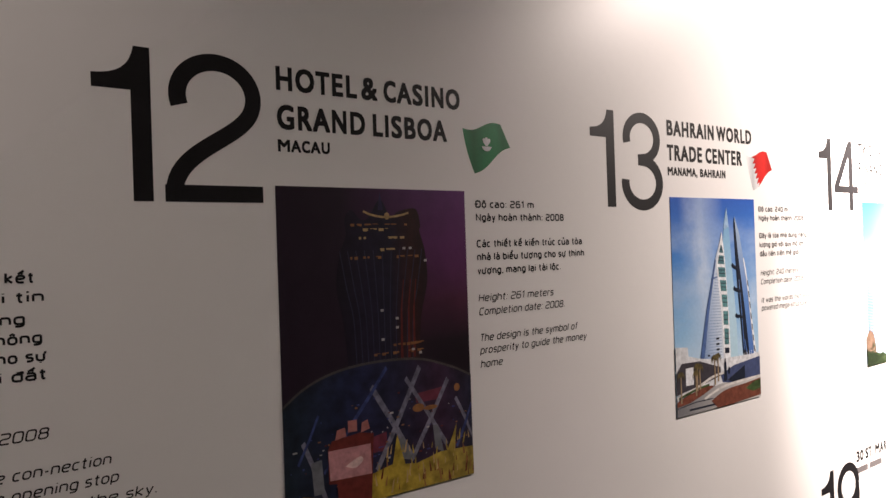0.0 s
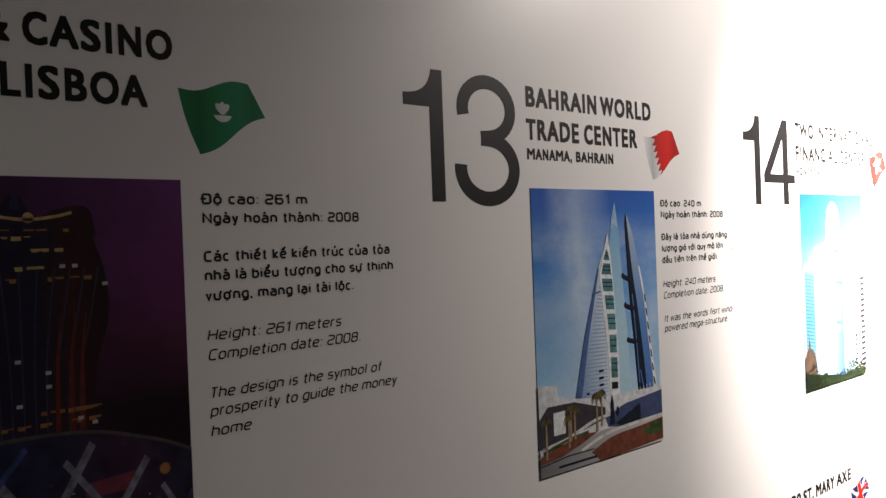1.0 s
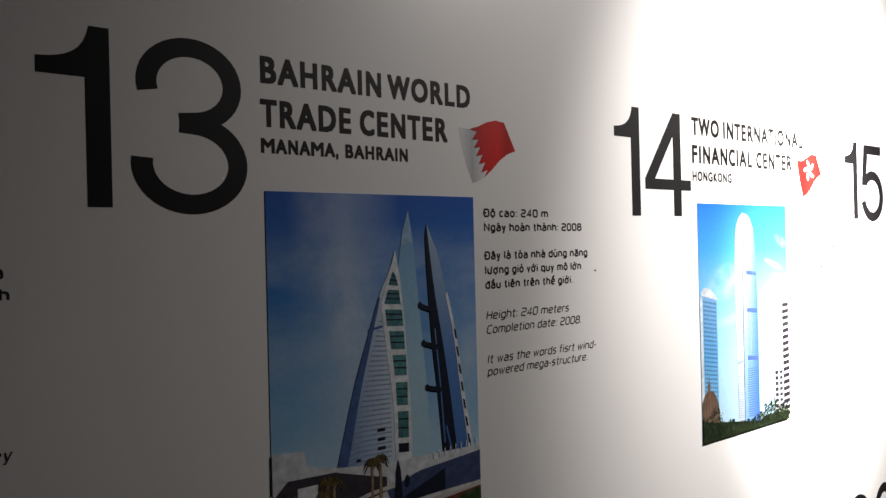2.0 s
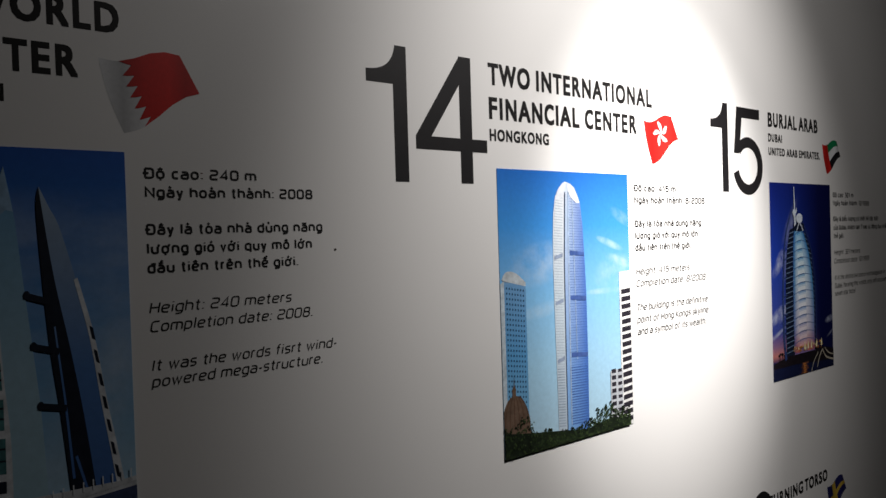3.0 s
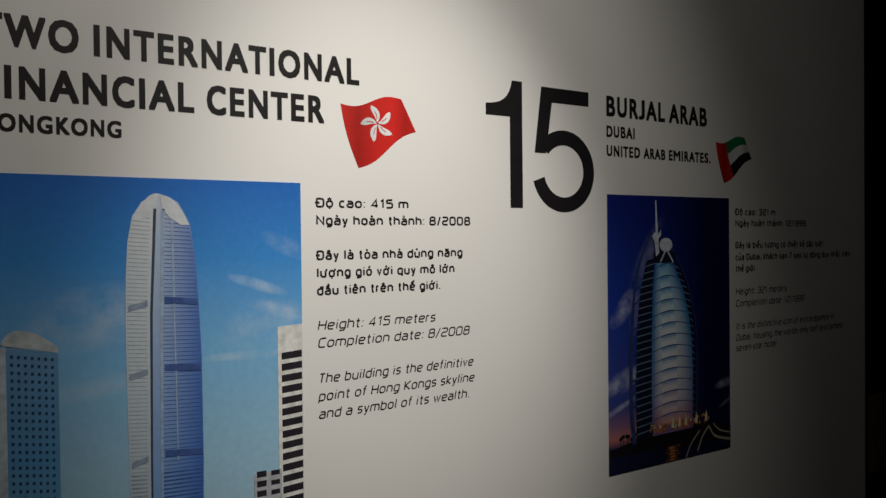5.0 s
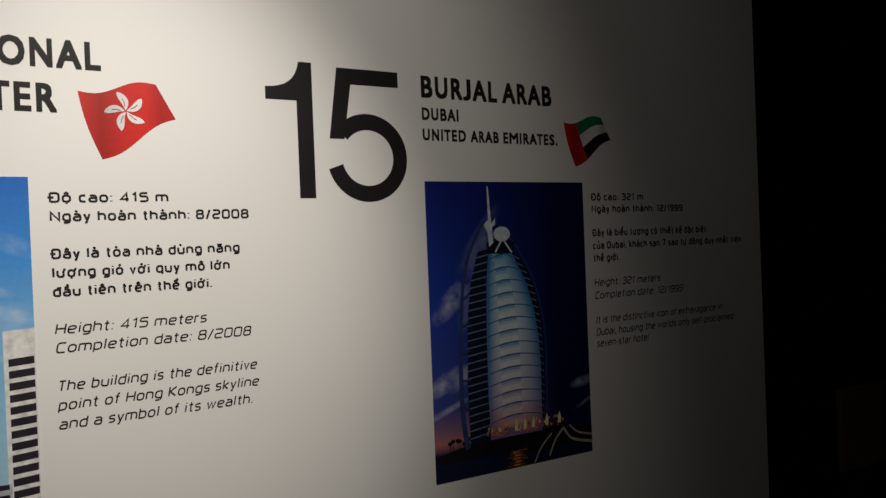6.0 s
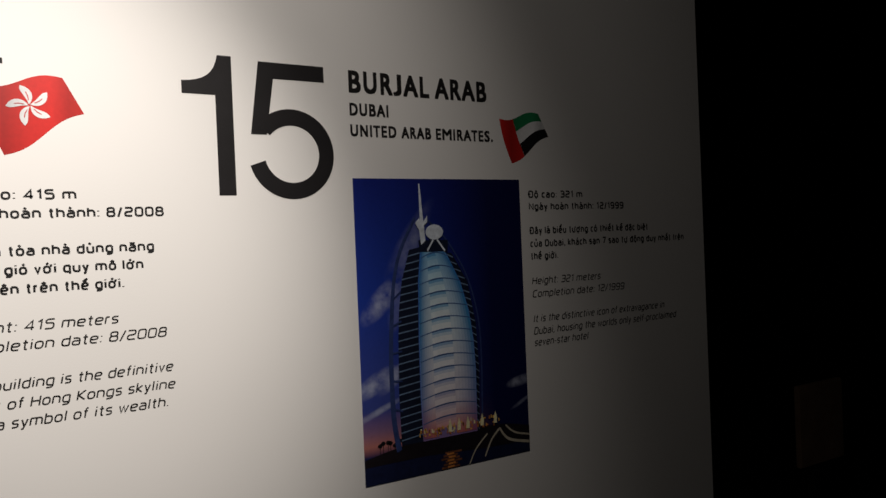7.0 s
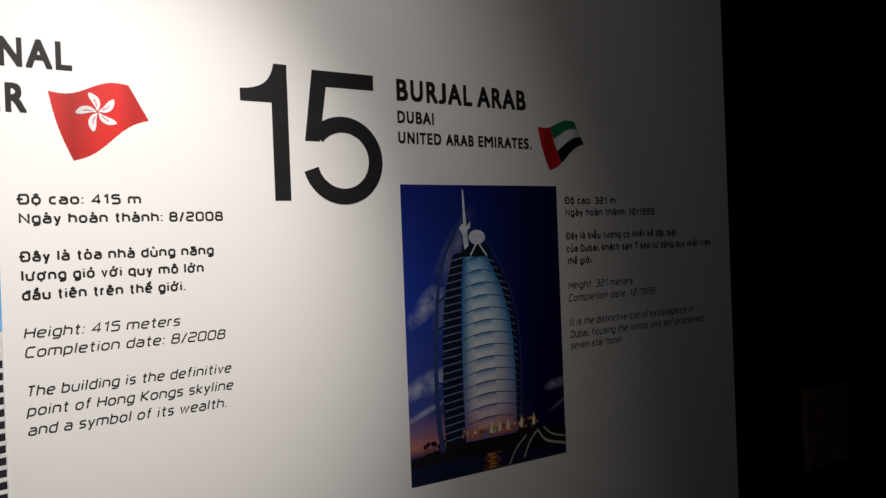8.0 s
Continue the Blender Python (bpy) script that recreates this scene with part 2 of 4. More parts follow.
# ---- lettering ----
def letters(body, shear=0.0):
    c = bpy.data.curves.new("letters", "FONT")
    c.body, c.size, c.shear, c.resolution_u, c.extrude = body, 1.0, shear, 3, 0.0
    ob = bpy.data.objects.new("letters", c)
    me = bpy.data.meshes.new_from_object(ob)
    bpy.data.objects.remove(ob)
    co = np.empty(len(me.vertices) * 3, dtype=np.float32)
    me.vertices.foreach_get("co", co)
    faces = [tuple(p.vertices) for p in me.polygons]
    bpy.data.meshes.remove(me)
    return co.reshape(-1, 3)[:, :2].astype(float), faces


CAP = letters("H")[0][:, 1].max()


def thicken(co, faces, heavy):
    """The same glyphs drawn heavier: laid over themselves a hair apart, each layer a hair further out."""
    ring = [(0.0, 0.0)] + ([(heavy * a, heavy * b) for a in (-1, 0, 1) for b in (-1, 0, 1) if a or b] if heavy else [])
    used = sorted({k for f in faces for k in f})
    index = {k: i for i, k in enumerate(used)}
    verts, polys = [], []
    for n, (dx, dz) in enumerate(ring):
        base = len(verts)
        verts += [(co[k][0] + dx, -0.0003 - 0.000012 * n, co[k][1] + dz) for k in used]
        polys += [tuple(base + index[k] for k in f) for f in faces]
    return verts, polys


def glyph_mesh(name, verts, polys, material, parent):
    me = bpy.data.meshes.new(name)
    me.from_pydata(verts, [], polys)
    me.materials.append(material)
    ob = new(name, me)
    ob.parent = parent
    return ob


# advance and side bearings of the heavy humanist capitals, in thousandths
CAPITALS = {"A": (656, 4, 4), "B": (604, 76, 36), "C": (596, 37, 30), "D": (703, 76, 37), "E": (528, 76, 42), "F": (523, 76, 38), "G": (697, 37, 60), "H": (707, 76, 76), "I": (300, 76, 76),
            "J": (432, 10, 70), "K": (617, 76, 10), "L": (511, 76, 20), "M": (860, 52, 52), "N": (707, 76, 76), "O": (746, 37, 37), "R": (602, 76, 20), "S": (538, 40, 37), "T": (541, 14, 14),
            "U": (692, 72, 72), "W": (899, 12, 12), "X": (606, 8, 8), "Y": (599, 5, 5), "&": (705, 36, 5), "3": (555, 35, 40), "0": (555, 30, 30), ",": (286, 60, 90), ".": (286, 63, 63)}
# advances of the wide square-shouldered small text
WIDE = {"i": 270, "l": 270, "j": 280, "m": 930, "w": 820, "r": 420, "t": 480, "f": 460, "s": 560, "c": 560, "k": 570, "v": 560, "x": 560, "y": 570, "1": 470, " ": 330, ":": 270, ".": 270, ",": 270,
        "/": 470, "-": 400, "I": 290, "T": 620, "H": 720, "N": 740, "C": 690, "D": 720, "K": 680}
BASE = {v: g[0] for g in ("aàáảãạăằắẳẵặâầấẩẫậ", "eèéẻẽẹêềếểễệ", "iìíỉĩị", "oòóỏõọôồốổỗộơờớởỡợ", "uùúủũụưừứửữự", "yỳýỷỹỵ", "dđ", "DĐ") for v in g}


def title_glyphs(word, a, b, cap, dz, heavy):
    """The capitals of a word between two places along the wall, each as its points and faces."""
    form = [CAPITALS[ch] for ch in word]
    k = (b - a) / (sum(f[0] for f in form) - form[0][1] - form[-1][2])
    x = a - form[0][1] * k
    for ch, (adv, left, right) in zip(word, form):
        co, faces = letters(ch)
        lo, hi = co.min(0), co.max(0)
        out = np.empty_like(co)
        out[:, 0] = x + left * k + heavy + (co[:, 0] - lo[0]) / (hi[0] - lo[0]) * max(0.0004, (adv - left - right) * k - 2 * heavy)
        if ch in ",.":
            out[:, 1] = dz + heavy + co[:, 1] * cap / CAP
        else:
            over = 0.014 * cap if ch in "OCGS&30" else 0.0
            out[:, 1] = dz - over + heavy + (co[:, 1] - lo[1]) / (hi[1] - lo[1]) * (cap + 2 * over - 2 * heavy)
        yield out, faces
        x += adv * k


# the square-shouldered letters as pen lines: u across, v up, capitals 1 high; "!" keeps corners sharp, "z" closes the line
PEN = {"a": ".06,.72 1,.72 1,0;1,.42 0,.42 0,0 1,0", "b": "!0,1.04 0,0;0,0 1,0 1,.72 0,.72", "c": "1,.72 0,.72 0,0 1,0", "d": "!1,1.04 1,0;1,0 0,0 0,.72 1,.72", "e": "0,.37 1,.37 1,.72 0,.72 0,0 .96,0",
       "f": "1,1.03 .42,1.03 .42,0;!0,.72 .95,.72", "g": "1,0 0,0 0,.72 1,.72;1,.72 1,-.26 .05,-.26", "h": "!0,1.04 0,0;0,.72 1,.72 1,0", "i": "!.5,.72 .5,0;!.5,1.02 .5,.93", "k": "!0,1.04 0,0;!1,.72 .12,.38 1,0", "l": "!.5,1.04 .5,0",
       "m": "!0,.72 0,0;0,.72 1,.72 1,0;!.5,.72 .5,0", "n": "!0,.72 0,0;0,.72 1,.72 1,0", "o": "0,0 1,0 1,.72 0,.72 z", "p": "!0,-.26 0,.72;0,.72 1,.72 1,0 0,0", "q": "!1,-.26 1,.72;1,.72 0,.72 0,0 1,0",
       "r": "!0,.72 0,0;0,.62 0,.72 1,.72", "s": "1,.72 0,.72 0,.37 1,.37 1,0 0,0", "t": ".46,1.0 .46,0 1,0;!0,.72 1,.72", "u": "0,.72 0,0 1,0;!1,.72 1,0", "v": "!0,.72 .5,0 1,.72", "w": "!0,.72 .27,0 .5,.70 .73,0 1,.72",
       "x": "!0,.72 1,0;!0,0 1,.72", "y": "!0,.72 .52,.02;!1,.72 .40,-.26 .10,-.26", "C": "1,1 0,1 0,0 1,0", "D": "!0,1 0,0;0,0 1,0 1,1 0,1", "H": "!0,1 0,0;!1,1 1,0;!0,.52 1,.52", "I": "!.5,1 .5,0", "K": "!0,1 0,0;!1,1 .10,.50 1,0",
       "N": "!0,0 0,1 1,0 1,1", "T": "!0,1 1,1;!.5,1 .5,0", "0": "0,0 1,0 1,1 0,1 z", "1": "!.1,.80 .8,1 .8,0", "2": "0,1 1,1 1,.52 0,.48 0,0 1,0", "3": "0,1 1,1 1,0 0,0;!.25,.52 1,.52", "4": "!.76,0 .76,1 0,.26 1,.26",
       "5": "1,1 .06,1 0,.60 1,.60 1,0 0,0", "6": "1,1 0,1 0,0 1,0 1,.58 0,.58", "7": "!0,1 1,1 .35,0", "8": ".05,.54 .95,.54 .95,1 .05,1 z;0,0 1,0 1,.54 0,.54 z", "9": "0,0 1,0 1,1 0,1 0,.45 1,.45", ":": "!.5,.10 .5,0;!.5,.70 .5,.60",
       ".": "!.5,.08 .5,-.02", ",": "!.6,.08 .3,-.16", "/": "!0,-.10 1,1.05", "-": "!0,.36 1,.36"}
TONES = ("", "!.25,1.14 .60,.96", "!.75,1.14 .40,.96", "!.35,1.16 .65,1.16 .65,1.04 .5,.96", "!.15,.98 .38,1.06 .62,.98 .85,1.06", "!.5,-.26 .5,-.16")
HAT, BREVE, HORN = "!.18,.90 .5,1.06 .82,.90", ".20,1.06 .20,.92 .80,.92 .80,1.06", "1,.74 1.20,.78 1.20,.96"
MARKED = {"a": ("", BREVE, HAT), "e": ("", HAT), "o": ("", HAT, HORN), "u": ("", HORN), "i": ("",), "y": ("",)}
FAMILY = {v: (g[0], n) for g in ("aàáảãạăằắẳẵặâầấẩẫậ", "eèéẻẽẹêềếểễệ", "iìíỉĩị", "oòóỏõọôồốổỗộơờớởỡợ", "uùúủũụưừứửữự", "yỳýỷỹỵ") for n, v in enumerate(g)}


def pen_lines(ch):
    """The pen lines of a letter with its accents."""
    if ch in "đĐ":
        return PEN[BASE[ch]] + (";!.45,.88 1.25,.88" if ch == "đ" else ";!-.28,.50 .42,.50")
    if ch not in FAMILY:
        return PEN[ch]
    base, n = FAMILY[ch]
    shape, tone = MARKED[base][n // 6], TONES[n % 6]
    body = PEN[base].split(";")[0] if base == "i" and tone and n % 6 != 5 else PEN[base]
    if tone and n % 6 != 5 and shape in (HAT, BREVE):
        tone = "!" + " ".join(f"{float(p.split(',')[0]) + 0.22},{float(p.split(',')[1]) + 0.14}" for p in tone[1:].split())
    return ";".join(p for p in (body, shape, tone) if p)


def rounded(pts, r, closed, n=4):
    """The line with its corners turned to arcs of radius r."""
    out = []
    for i, p in enumerate(pts):
        if not closed and i in (0, len(pts) - 1):
            out.append(p)
            continue
        a, b = pts[i - 1], pts[(i + 1) % len(pts)]
        ra = min(r, 0.48 * math.dist(a, p)) / max(1e-9, math.dist(a, p))
        rb = min(r, 0.48 * math.dist(b, p)) / max(1e-9, math.dist(b, p))
        s, e = [p[k] + (a[k] - p[k]) * ra for k in (0, 1)], [p[k] + (b[k] - p[k]) * rb for k in (0, 1)]
        out += [tuple((1 - t) ** 2 * s[k] + 2 * t * (1 - t) * p[k] + t * t * e[k] for k in (0, 1)) for t in (m / n for m in range(n + 1))]
    return out


def pen_strip(pts, width, closed):
    """Left and right edges of a pen line, mitred at its bends."""
    out = []
    last = len(pts) - 1
    for i, p in enumerate(pts):
        a = pts[i - 1] if i or closed else None
        b = pts[(i + 1) % len(pts)] if i < last or closed else None
        dirs = [((q[0] - o[0]) / (math.dist(o, q) or 1), (q[1] - o[1]) / (math.dist(o, q) or 1)) for o, q in ((a, p), (p, b)) if o is not None and q is not None]
        dx, dz = sum(d[0] for d in dirs), sum(d[1] for d in dirs)
        ln = math.hypot(dx, dz) or 1.0
        half = 0.5 * width * min(1.8, len(dirs) / ln)
        out.append(((p[0] - dz / ln * half, p[1] + dx / ln * half), (p[0] + dz / ln * half, p[1] - dx / ln * half)))
    return out


def text_line(body, width, cap, material, parent, dx, dz, shear=0.0, pen=0.0016):
    adv = [WIDE.get(BASE.get(ch, ch), 640 if BASE.get(ch, ch).islower() else 700) + (70 if ch in "ơờớởỡợưừứửữự" else 0) for ch in body]
    k = width / (sum(adv) - 120)
    x, verts, polys = dx - 60 * k, [], []
    for ch, step in zip(body, adv):
        side = 48 if step > 300 else 80
        horn = 70 * k if ch in "ơờớởỡợưừứửữự" else 0.0
        x0, x1 = x + side * k + pen / 2, x + (step - side) * k - pen / 2 - horn
        for layer, line in enumerate(pen_lines(ch).split(";") if ch != " " else ()):
            sharp, closed = line[0] == "!", line.endswith("z")
            pts = [tuple(float(c) for c in p.split(",")) for p in line.lstrip("!").replace(" z", "").split()]
            pts = [(x0 + (x1 - x0) * u, pen / 2 + v * (cap - pen)) for u, v in pts]
            if not sharp:
                pts = rounded(pts, (0.22 if ch.isdigit() else 0.26) * cap, closed)
            strip = pen_strip(pts, pen, closed)
            base = len(verts)
            for pair in strip:
                verts += [(px + shear * pz, -0.0003 - 0.00002 * layer, dz + pz) for px, pz in pair]
            n = len(strip)
            for i in range(n if closed else n - 1):
                m = (i + 1) % n
                polys.append((base + 2 * i, base + 2 * i + 1, base + 2 * m + 1, base + 2 * m))
        x += step * k
    return glyph_mesh("text_line", verts, polys, material, parent)


def title(x, z, lines, label):
    """Lines of (cap height, height over z, words as (word, from, to))."""
    ob = thing("title_lettering", x, z, label, "lettering", "exhibit titles")
    for cap, dz, words in lines:
        heavy = 0.0012 if cap > 0.022 else 0.0007
        for word, a, b in words:
            for co, faces in title_glyphs(word, a, b, cap, dz, heavy):
                glyph_mesh("letter", *thicken(co, faces, heavy), TITLE, ob)
    return ob


def caption(x, z, local, english, label):
    ob = thing("caption_lettering", x, z, label, "lettering", "exhibit captions")
    for words, width, dz in local:
        text_line(words, width, 0.0116, INK, ob, 0.0, dz, 0.0, 0.0023)
    for words, width, dz in english:
        text_line(words, width, 0.0118, INK_THIN, ob, 0.0, dz, 0.20, 0.00165)
    return ob


exhibit_number("12", -2.5875, 1.5785, 1.008, 1.010)
exhibit_number("13", -1.7960, 1.5800, 1.030, 1.000)
exhibit_number("14", -0.9945, 1.5785, 1.018, 1.022)
exhibit_number("15", -0.2180, 1.5775, 0.992, 1.010)
exhibit_number("19", -1.0330, 0.7860)
exhibit_number("20", -0.2520, 0.7890)

title(-2.3739, 1.6420, [(0.0299, 0.0782, (("HOTEL", 0.0000, 0.1166), ("&", 0.1235, 0.1491), ("CASINO", 0.1590, 0.2929))), (0.0307, 0.0293, (("GRAND", 0.0000, 0.1278), ("LISBOA", 0.1401, 0.2666))),
                        (0.0154, 0.0010, (("MACAU", 0.0000, 0.0729),))], "black capitals of a casino hotel title on the white wall")
title(-1.5798, 1.6410, [(0.0295, 0.0765, (("BAHRAIN", 0.0000, 0.1550), ("WORLD", 0.1643, 0.2943))), (0.0301, 0.0290, (("TRADE", -0.0010, 0.1118), ("CENTER", 0.1240, 0.2550))),
                        (0.0160, 0.0005, (("MANAMA,", -0.0010, 0.0938), ("BAHRAIN", 0.1035, 0.1918)))], "black capitals of a trade centre title on the white wall")
title(-0.7885, 1.6420, [(0.0312, 0.0782, (("TWO", 0.0000, 0.0845), ("INTERNATIONAL", 0.0976, 0.3863))), (0.0313, 0.0296, (("FINANCIAL", 0.0000, 0.1938), ("CENTER", 0.2068, 0.3410))),
                        (0.0170, -0.0015, (("HONGKONG", 0.0000, 0.1220),))], "black capitals of a financial centre title on the white wall")
title(0.0000, 1.6565, [(0.0303, 0.0595, (("BURJAL", 0.0, 0.1256), ("ARAB", 0.1345, 0.2250))), (0.0172, 0.0285, (("DUBAI", 0.0, 0.0586),)),
                        (0.0164, 0.0002, (("UNITED", 0.0, 0.0699), ("ARAB", 0.0775, 0.1259), ("EMIRATES.", 0.1339, 0.2335)))], "black capitals of a sail shaped hotel title on the white wall")
lower_a = title(-0.8528, 0.9510, [(0.0265, 0.0, (("30", 0.0, 0.0400), ("ST.", 0.0500, 0.0950), ("MARY", 0.1060, 0.1930), ("AXE", 0.2030, 0.2760)))], "black capitals of a London tower title on the white wall")
lower_b = title(-0.0330, 0.9190, [(0.0265, 0.0, (("TURNING", 0.0, 0.1520), ("TORSO", 0.1600, 0.2700)))], "black capitals of a twisted tower title on the white wall")
for ob, widths in ((lower_a, (0.062, 0.070)), (lower_b, (0.050, 0.062))):
    dx = 0.0
    for w in widths:
        part("unread_line", flat(rect(dx, -0.0290, dx + w, -0.0140), 0.0, 0.0003), BAR, ob)
        dx += w + 0.010

caption(-2.0568, 1.3385, [("Độ cao: 261 m", 0.1214, 0.2367), ("Ngày hoàn thành: 2008", 0.1892, 0.2166), ("Các thiết kế kiến trúc của tòa", 0.2317, 0.1767),
                          ("nhà là biểu tượng cho sự thịnh", 0.2360, 0.1569), ("vượng, mang lại tài lộc.", 0.1784, 0.1360)],
        [("Height: 261 meters", 0.1590, 0.0948), ("Completion date: 2008.", 0.1847, 0.0741), ("The design is the symbol of", 0.2128, 0.0346),
         ("prosperity to guide the money", 0.2342, 0.0156), ("home", 0.0435, -0.0051)], "black Vietnamese and slanted grey English caption beside a night photo")
caption(-1.2663, 1.3620, [("Độ cao: 240 m", 0.1215, 0.2119), ("Ngày hoàn thành: 2008", 0.1914, 0.1925), ("Đây là tòa nhà dùng năng", 0.2032, 0.1544),
                          ("lượng gió với quy mô lớn", 0.1886, 0.1347), ("đầu tiên trên thế giới.", 0.1702, 0.1151)],
        [("Height: 240 meters", 0.1592, 0.0740), ("Completion date: 2008.", 0.1863, 0.0548), ("It was the words fisrt wind-", 0.2171, 0.0150),
         ("powered mega-structure.", 0.1979, -0.0019)], "black Vietnamese and slanted grey English caption on wind power")
caption(-0.4590, 1.3360, [("Độ cao: 415 m", 0.1221, 0.2377), ("Ngày hoàn thành: 8/2008", 0.2143, 0.2172), ("Đây là tòa nhà dùng năng", 0.2017, 0.1766),
                          ("lượng gió với quy mô lớn", 0.1891, 0.1562), ("đầu tiên trên thế giới.", 0.1676, 0.1356)],
        [("Height: 415 meters", 0.1589, 0.0951), ("Completion date: 8/2008", 0.2106, 0.0746), ("The building is the definitive", 0.2161, 0.0332),
         ("point of Hong Kongs skyline", 0.2177, 0.0124), ("and a symbol of its wealth.", 0.2097, -0.0082)], "black Vietnamese and slanted grey English caption on a skyline")
caption(0.2966, 1.3385, [("Độ cao: 321 m", 0.1102, 0.2332), ("Ngày hoàn thành: 12/1999", 0.2008, 0.2141), ("Đây là biểu tượng có thiết kế đặc biệt", 0.2565, 0.1765),
                         ("của Dubai, khách sạn 7 sao tự động duy nhất trên", 0.3450, 0.1562), ("thế giới.", 0.0543, 0.1365)],
        [("Height: 321 meters", 0.1420, 0.0977), ("Completion date: 12/1999", 0.1944, 0.0774), ("It is the distinctive icon of extravagance in", 0.2887, 0.0385),
         ("Dubai, housing the worlds only self-proclaimed", 0.3171, 0.0193), ("seven-star hotel", 0.1101, 0.0013)], "black Vietnamese and slanted grey English caption on a seven-star hotel")


def caption_ends():
    """The ends of a caption whose beginnings lie out of sight: lines set flush to where they stop."""
    ob = thing("caption_lettering", -2.6985, 1.2460, "ends of a black Vietnamese and grey English caption", "lettering", "exhibit captions")
    for words, w, end, dz in (("kết", 0.026, -2.6087, 0.2471), ("ời tín", 0.052, -2.6004, 0.2272), ("ng", 0.022, -2.6182, 0.2051), ("hông", 0.042, -2.6031, 0.1852),
                              ("cho sự", 0.054, -2.5997, 0.1663), ("ời đất", 0.056, -2.6002, 0.1474)):
        text_line(words, w, 0.0116, INK, ob, end - w + 2.66, dz, 0.0, 0.0023)
    for words, w, end, dz in (("2008", 0.044, -2.6006, 0.0863), ("le con-nection", 0.112, -2.5413, 0.0480), ("e opening stop", 0.116, -2.5342, 0.0277), ("to the sky.", 0.098, -2.4940, 0.0066)):
        text_line(words, w, 0.0118, INK_THIN, ob, end - w + 2.66, dz, 0.20, 0.00165)


caption_ends()


# ---- waving flags, printed ----
def flag(x, z, label):
    return thing("flag_print", x, z, label, "flag", "waving flags")


def wave(s, t):
    """A place on a waving flag, s along it and t down it, from its upper corner at the pole."""
    a, b = 0.0800 * s + 0.0220 * t - 0.0020 * s * t, 0.0118 * s - 0.0730 * t + 0.0350 * s * t
    swing = -0.0042 * math.sin(2 * math.pi * s)
    return a - 0.0030 * math.sin(math.pi * t) * (1 - s), b + swing


def patch(s0, t0, s1, t1, y, n=14):
    edge = [(s0 + (s1 - s0) * i / n, t0) for i in range(n)] + [(s1, t0 + (t1 - t0) * i / n) for i in range(n)]
    edge += [(s1 - (s1 - s0) * i / n, t1) for i in range(n)] + [(s0, t1 - (t1 - t0) * i / n) for i in range(n)]
    return flat([wave(s, t) for s, t in edge], y)


def waved(pts, y, n=6):
    out = []
    for (a, b), (c, d) in zip(pts, pts[1:] + pts[:1]):
        out += [wave(a + (c - a) * i / n, b + (d - b) * i / n) for i in range(n)]
    return flat(out, y)


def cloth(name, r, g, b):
    # printed flag ink with the folds' shade drawn into its colour along the width
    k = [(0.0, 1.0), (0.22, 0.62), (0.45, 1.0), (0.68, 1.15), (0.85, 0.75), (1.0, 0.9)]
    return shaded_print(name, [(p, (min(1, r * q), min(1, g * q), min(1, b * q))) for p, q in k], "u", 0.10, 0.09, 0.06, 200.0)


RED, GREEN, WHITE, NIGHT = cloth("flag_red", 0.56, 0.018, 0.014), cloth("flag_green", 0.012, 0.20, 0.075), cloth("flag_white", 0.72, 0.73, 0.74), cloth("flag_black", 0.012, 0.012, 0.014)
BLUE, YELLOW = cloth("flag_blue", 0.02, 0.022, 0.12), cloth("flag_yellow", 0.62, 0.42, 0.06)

macau = flag(-2.0770, 1.6942, "waving green flag with a white lotus flower")
macau.scale = (0.945, 1.0, 0.92)
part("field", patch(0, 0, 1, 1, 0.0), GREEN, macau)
for k, (a, ln) in enumerate(((90, 0.012), (48, 0.0125), (132, 0.0125))):
    c, s = math.cos(radians(a)), math.sin(radians(a))
    mid = (0.0487 + c * 0.0035, -0.0225 + s * 0.0035)
    part("petal", flat([(mid[0] + c * ln * 0.62 * math.cos(q) - s * ln * 0.32 * math.sin(q), mid[1] + s * ln * 0.62 * math.cos(q) + c * ln * 0.32 * math.sin(q))
                        for q in (2 * math.pi * i / 14 for i in range(14))], 0.0003 + k * 0.0001), WHITE, macau)
part("water", flat(arc(0.0487, -0.0245, 0.0108, 0.0105, 195, 345, 12), 0.0007), WHITE, macau)

bahrain = flag(-1.3062, 1.6920, "waving red flag with a serrated white band")
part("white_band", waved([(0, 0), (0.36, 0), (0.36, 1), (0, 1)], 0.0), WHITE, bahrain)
teeth = []
for k in range(6):
    teeth += [(0.24, 0.05 + k / 6 - 0.05 * (k == 0)), (0.37, (k + 0.55) / 6)]
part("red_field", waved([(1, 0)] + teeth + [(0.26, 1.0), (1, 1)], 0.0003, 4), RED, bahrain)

hongkong = flag(-0.4269, 1.6968, "waving red flag with a white five-petal flower")
hongkong.scale = (1.02, 1.0, 1.03)
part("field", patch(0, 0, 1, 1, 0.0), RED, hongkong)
for k in range(5):
    a = radians(115 + 72 * k)
    pts = bezier((0.0, 0.0010), (0.0090, 0.0015), (0.0155, 0.0105), (0.0080, 0.0210), 8) + bezier((0.0080, 0.0210), (0.0020, 0.0185), (0.0045, 0.0085), (0.0, 0.0010), 8)[1:-1]
    petal = part("petal", flat([(0.0475 + px * math.cos(a) - pz * math.sin(a), -0.0195 + px * math.sin(a) + pz * math.cos(a)) for px, pz in pts], 0.0003), WHITE, hongkong)
    part("stamen", flat([(0.0475 + px * math.cos(a) - pz * math.sin(a), -0.0195 + px * math.sin(a) + pz * math.cos(a))
                         for px, pz in stroke([(0.0030, 0.0045), (0.0058, 0.0085), (0.0070, 0.0125)], 0.0008)], 0.0006), RED, petal)

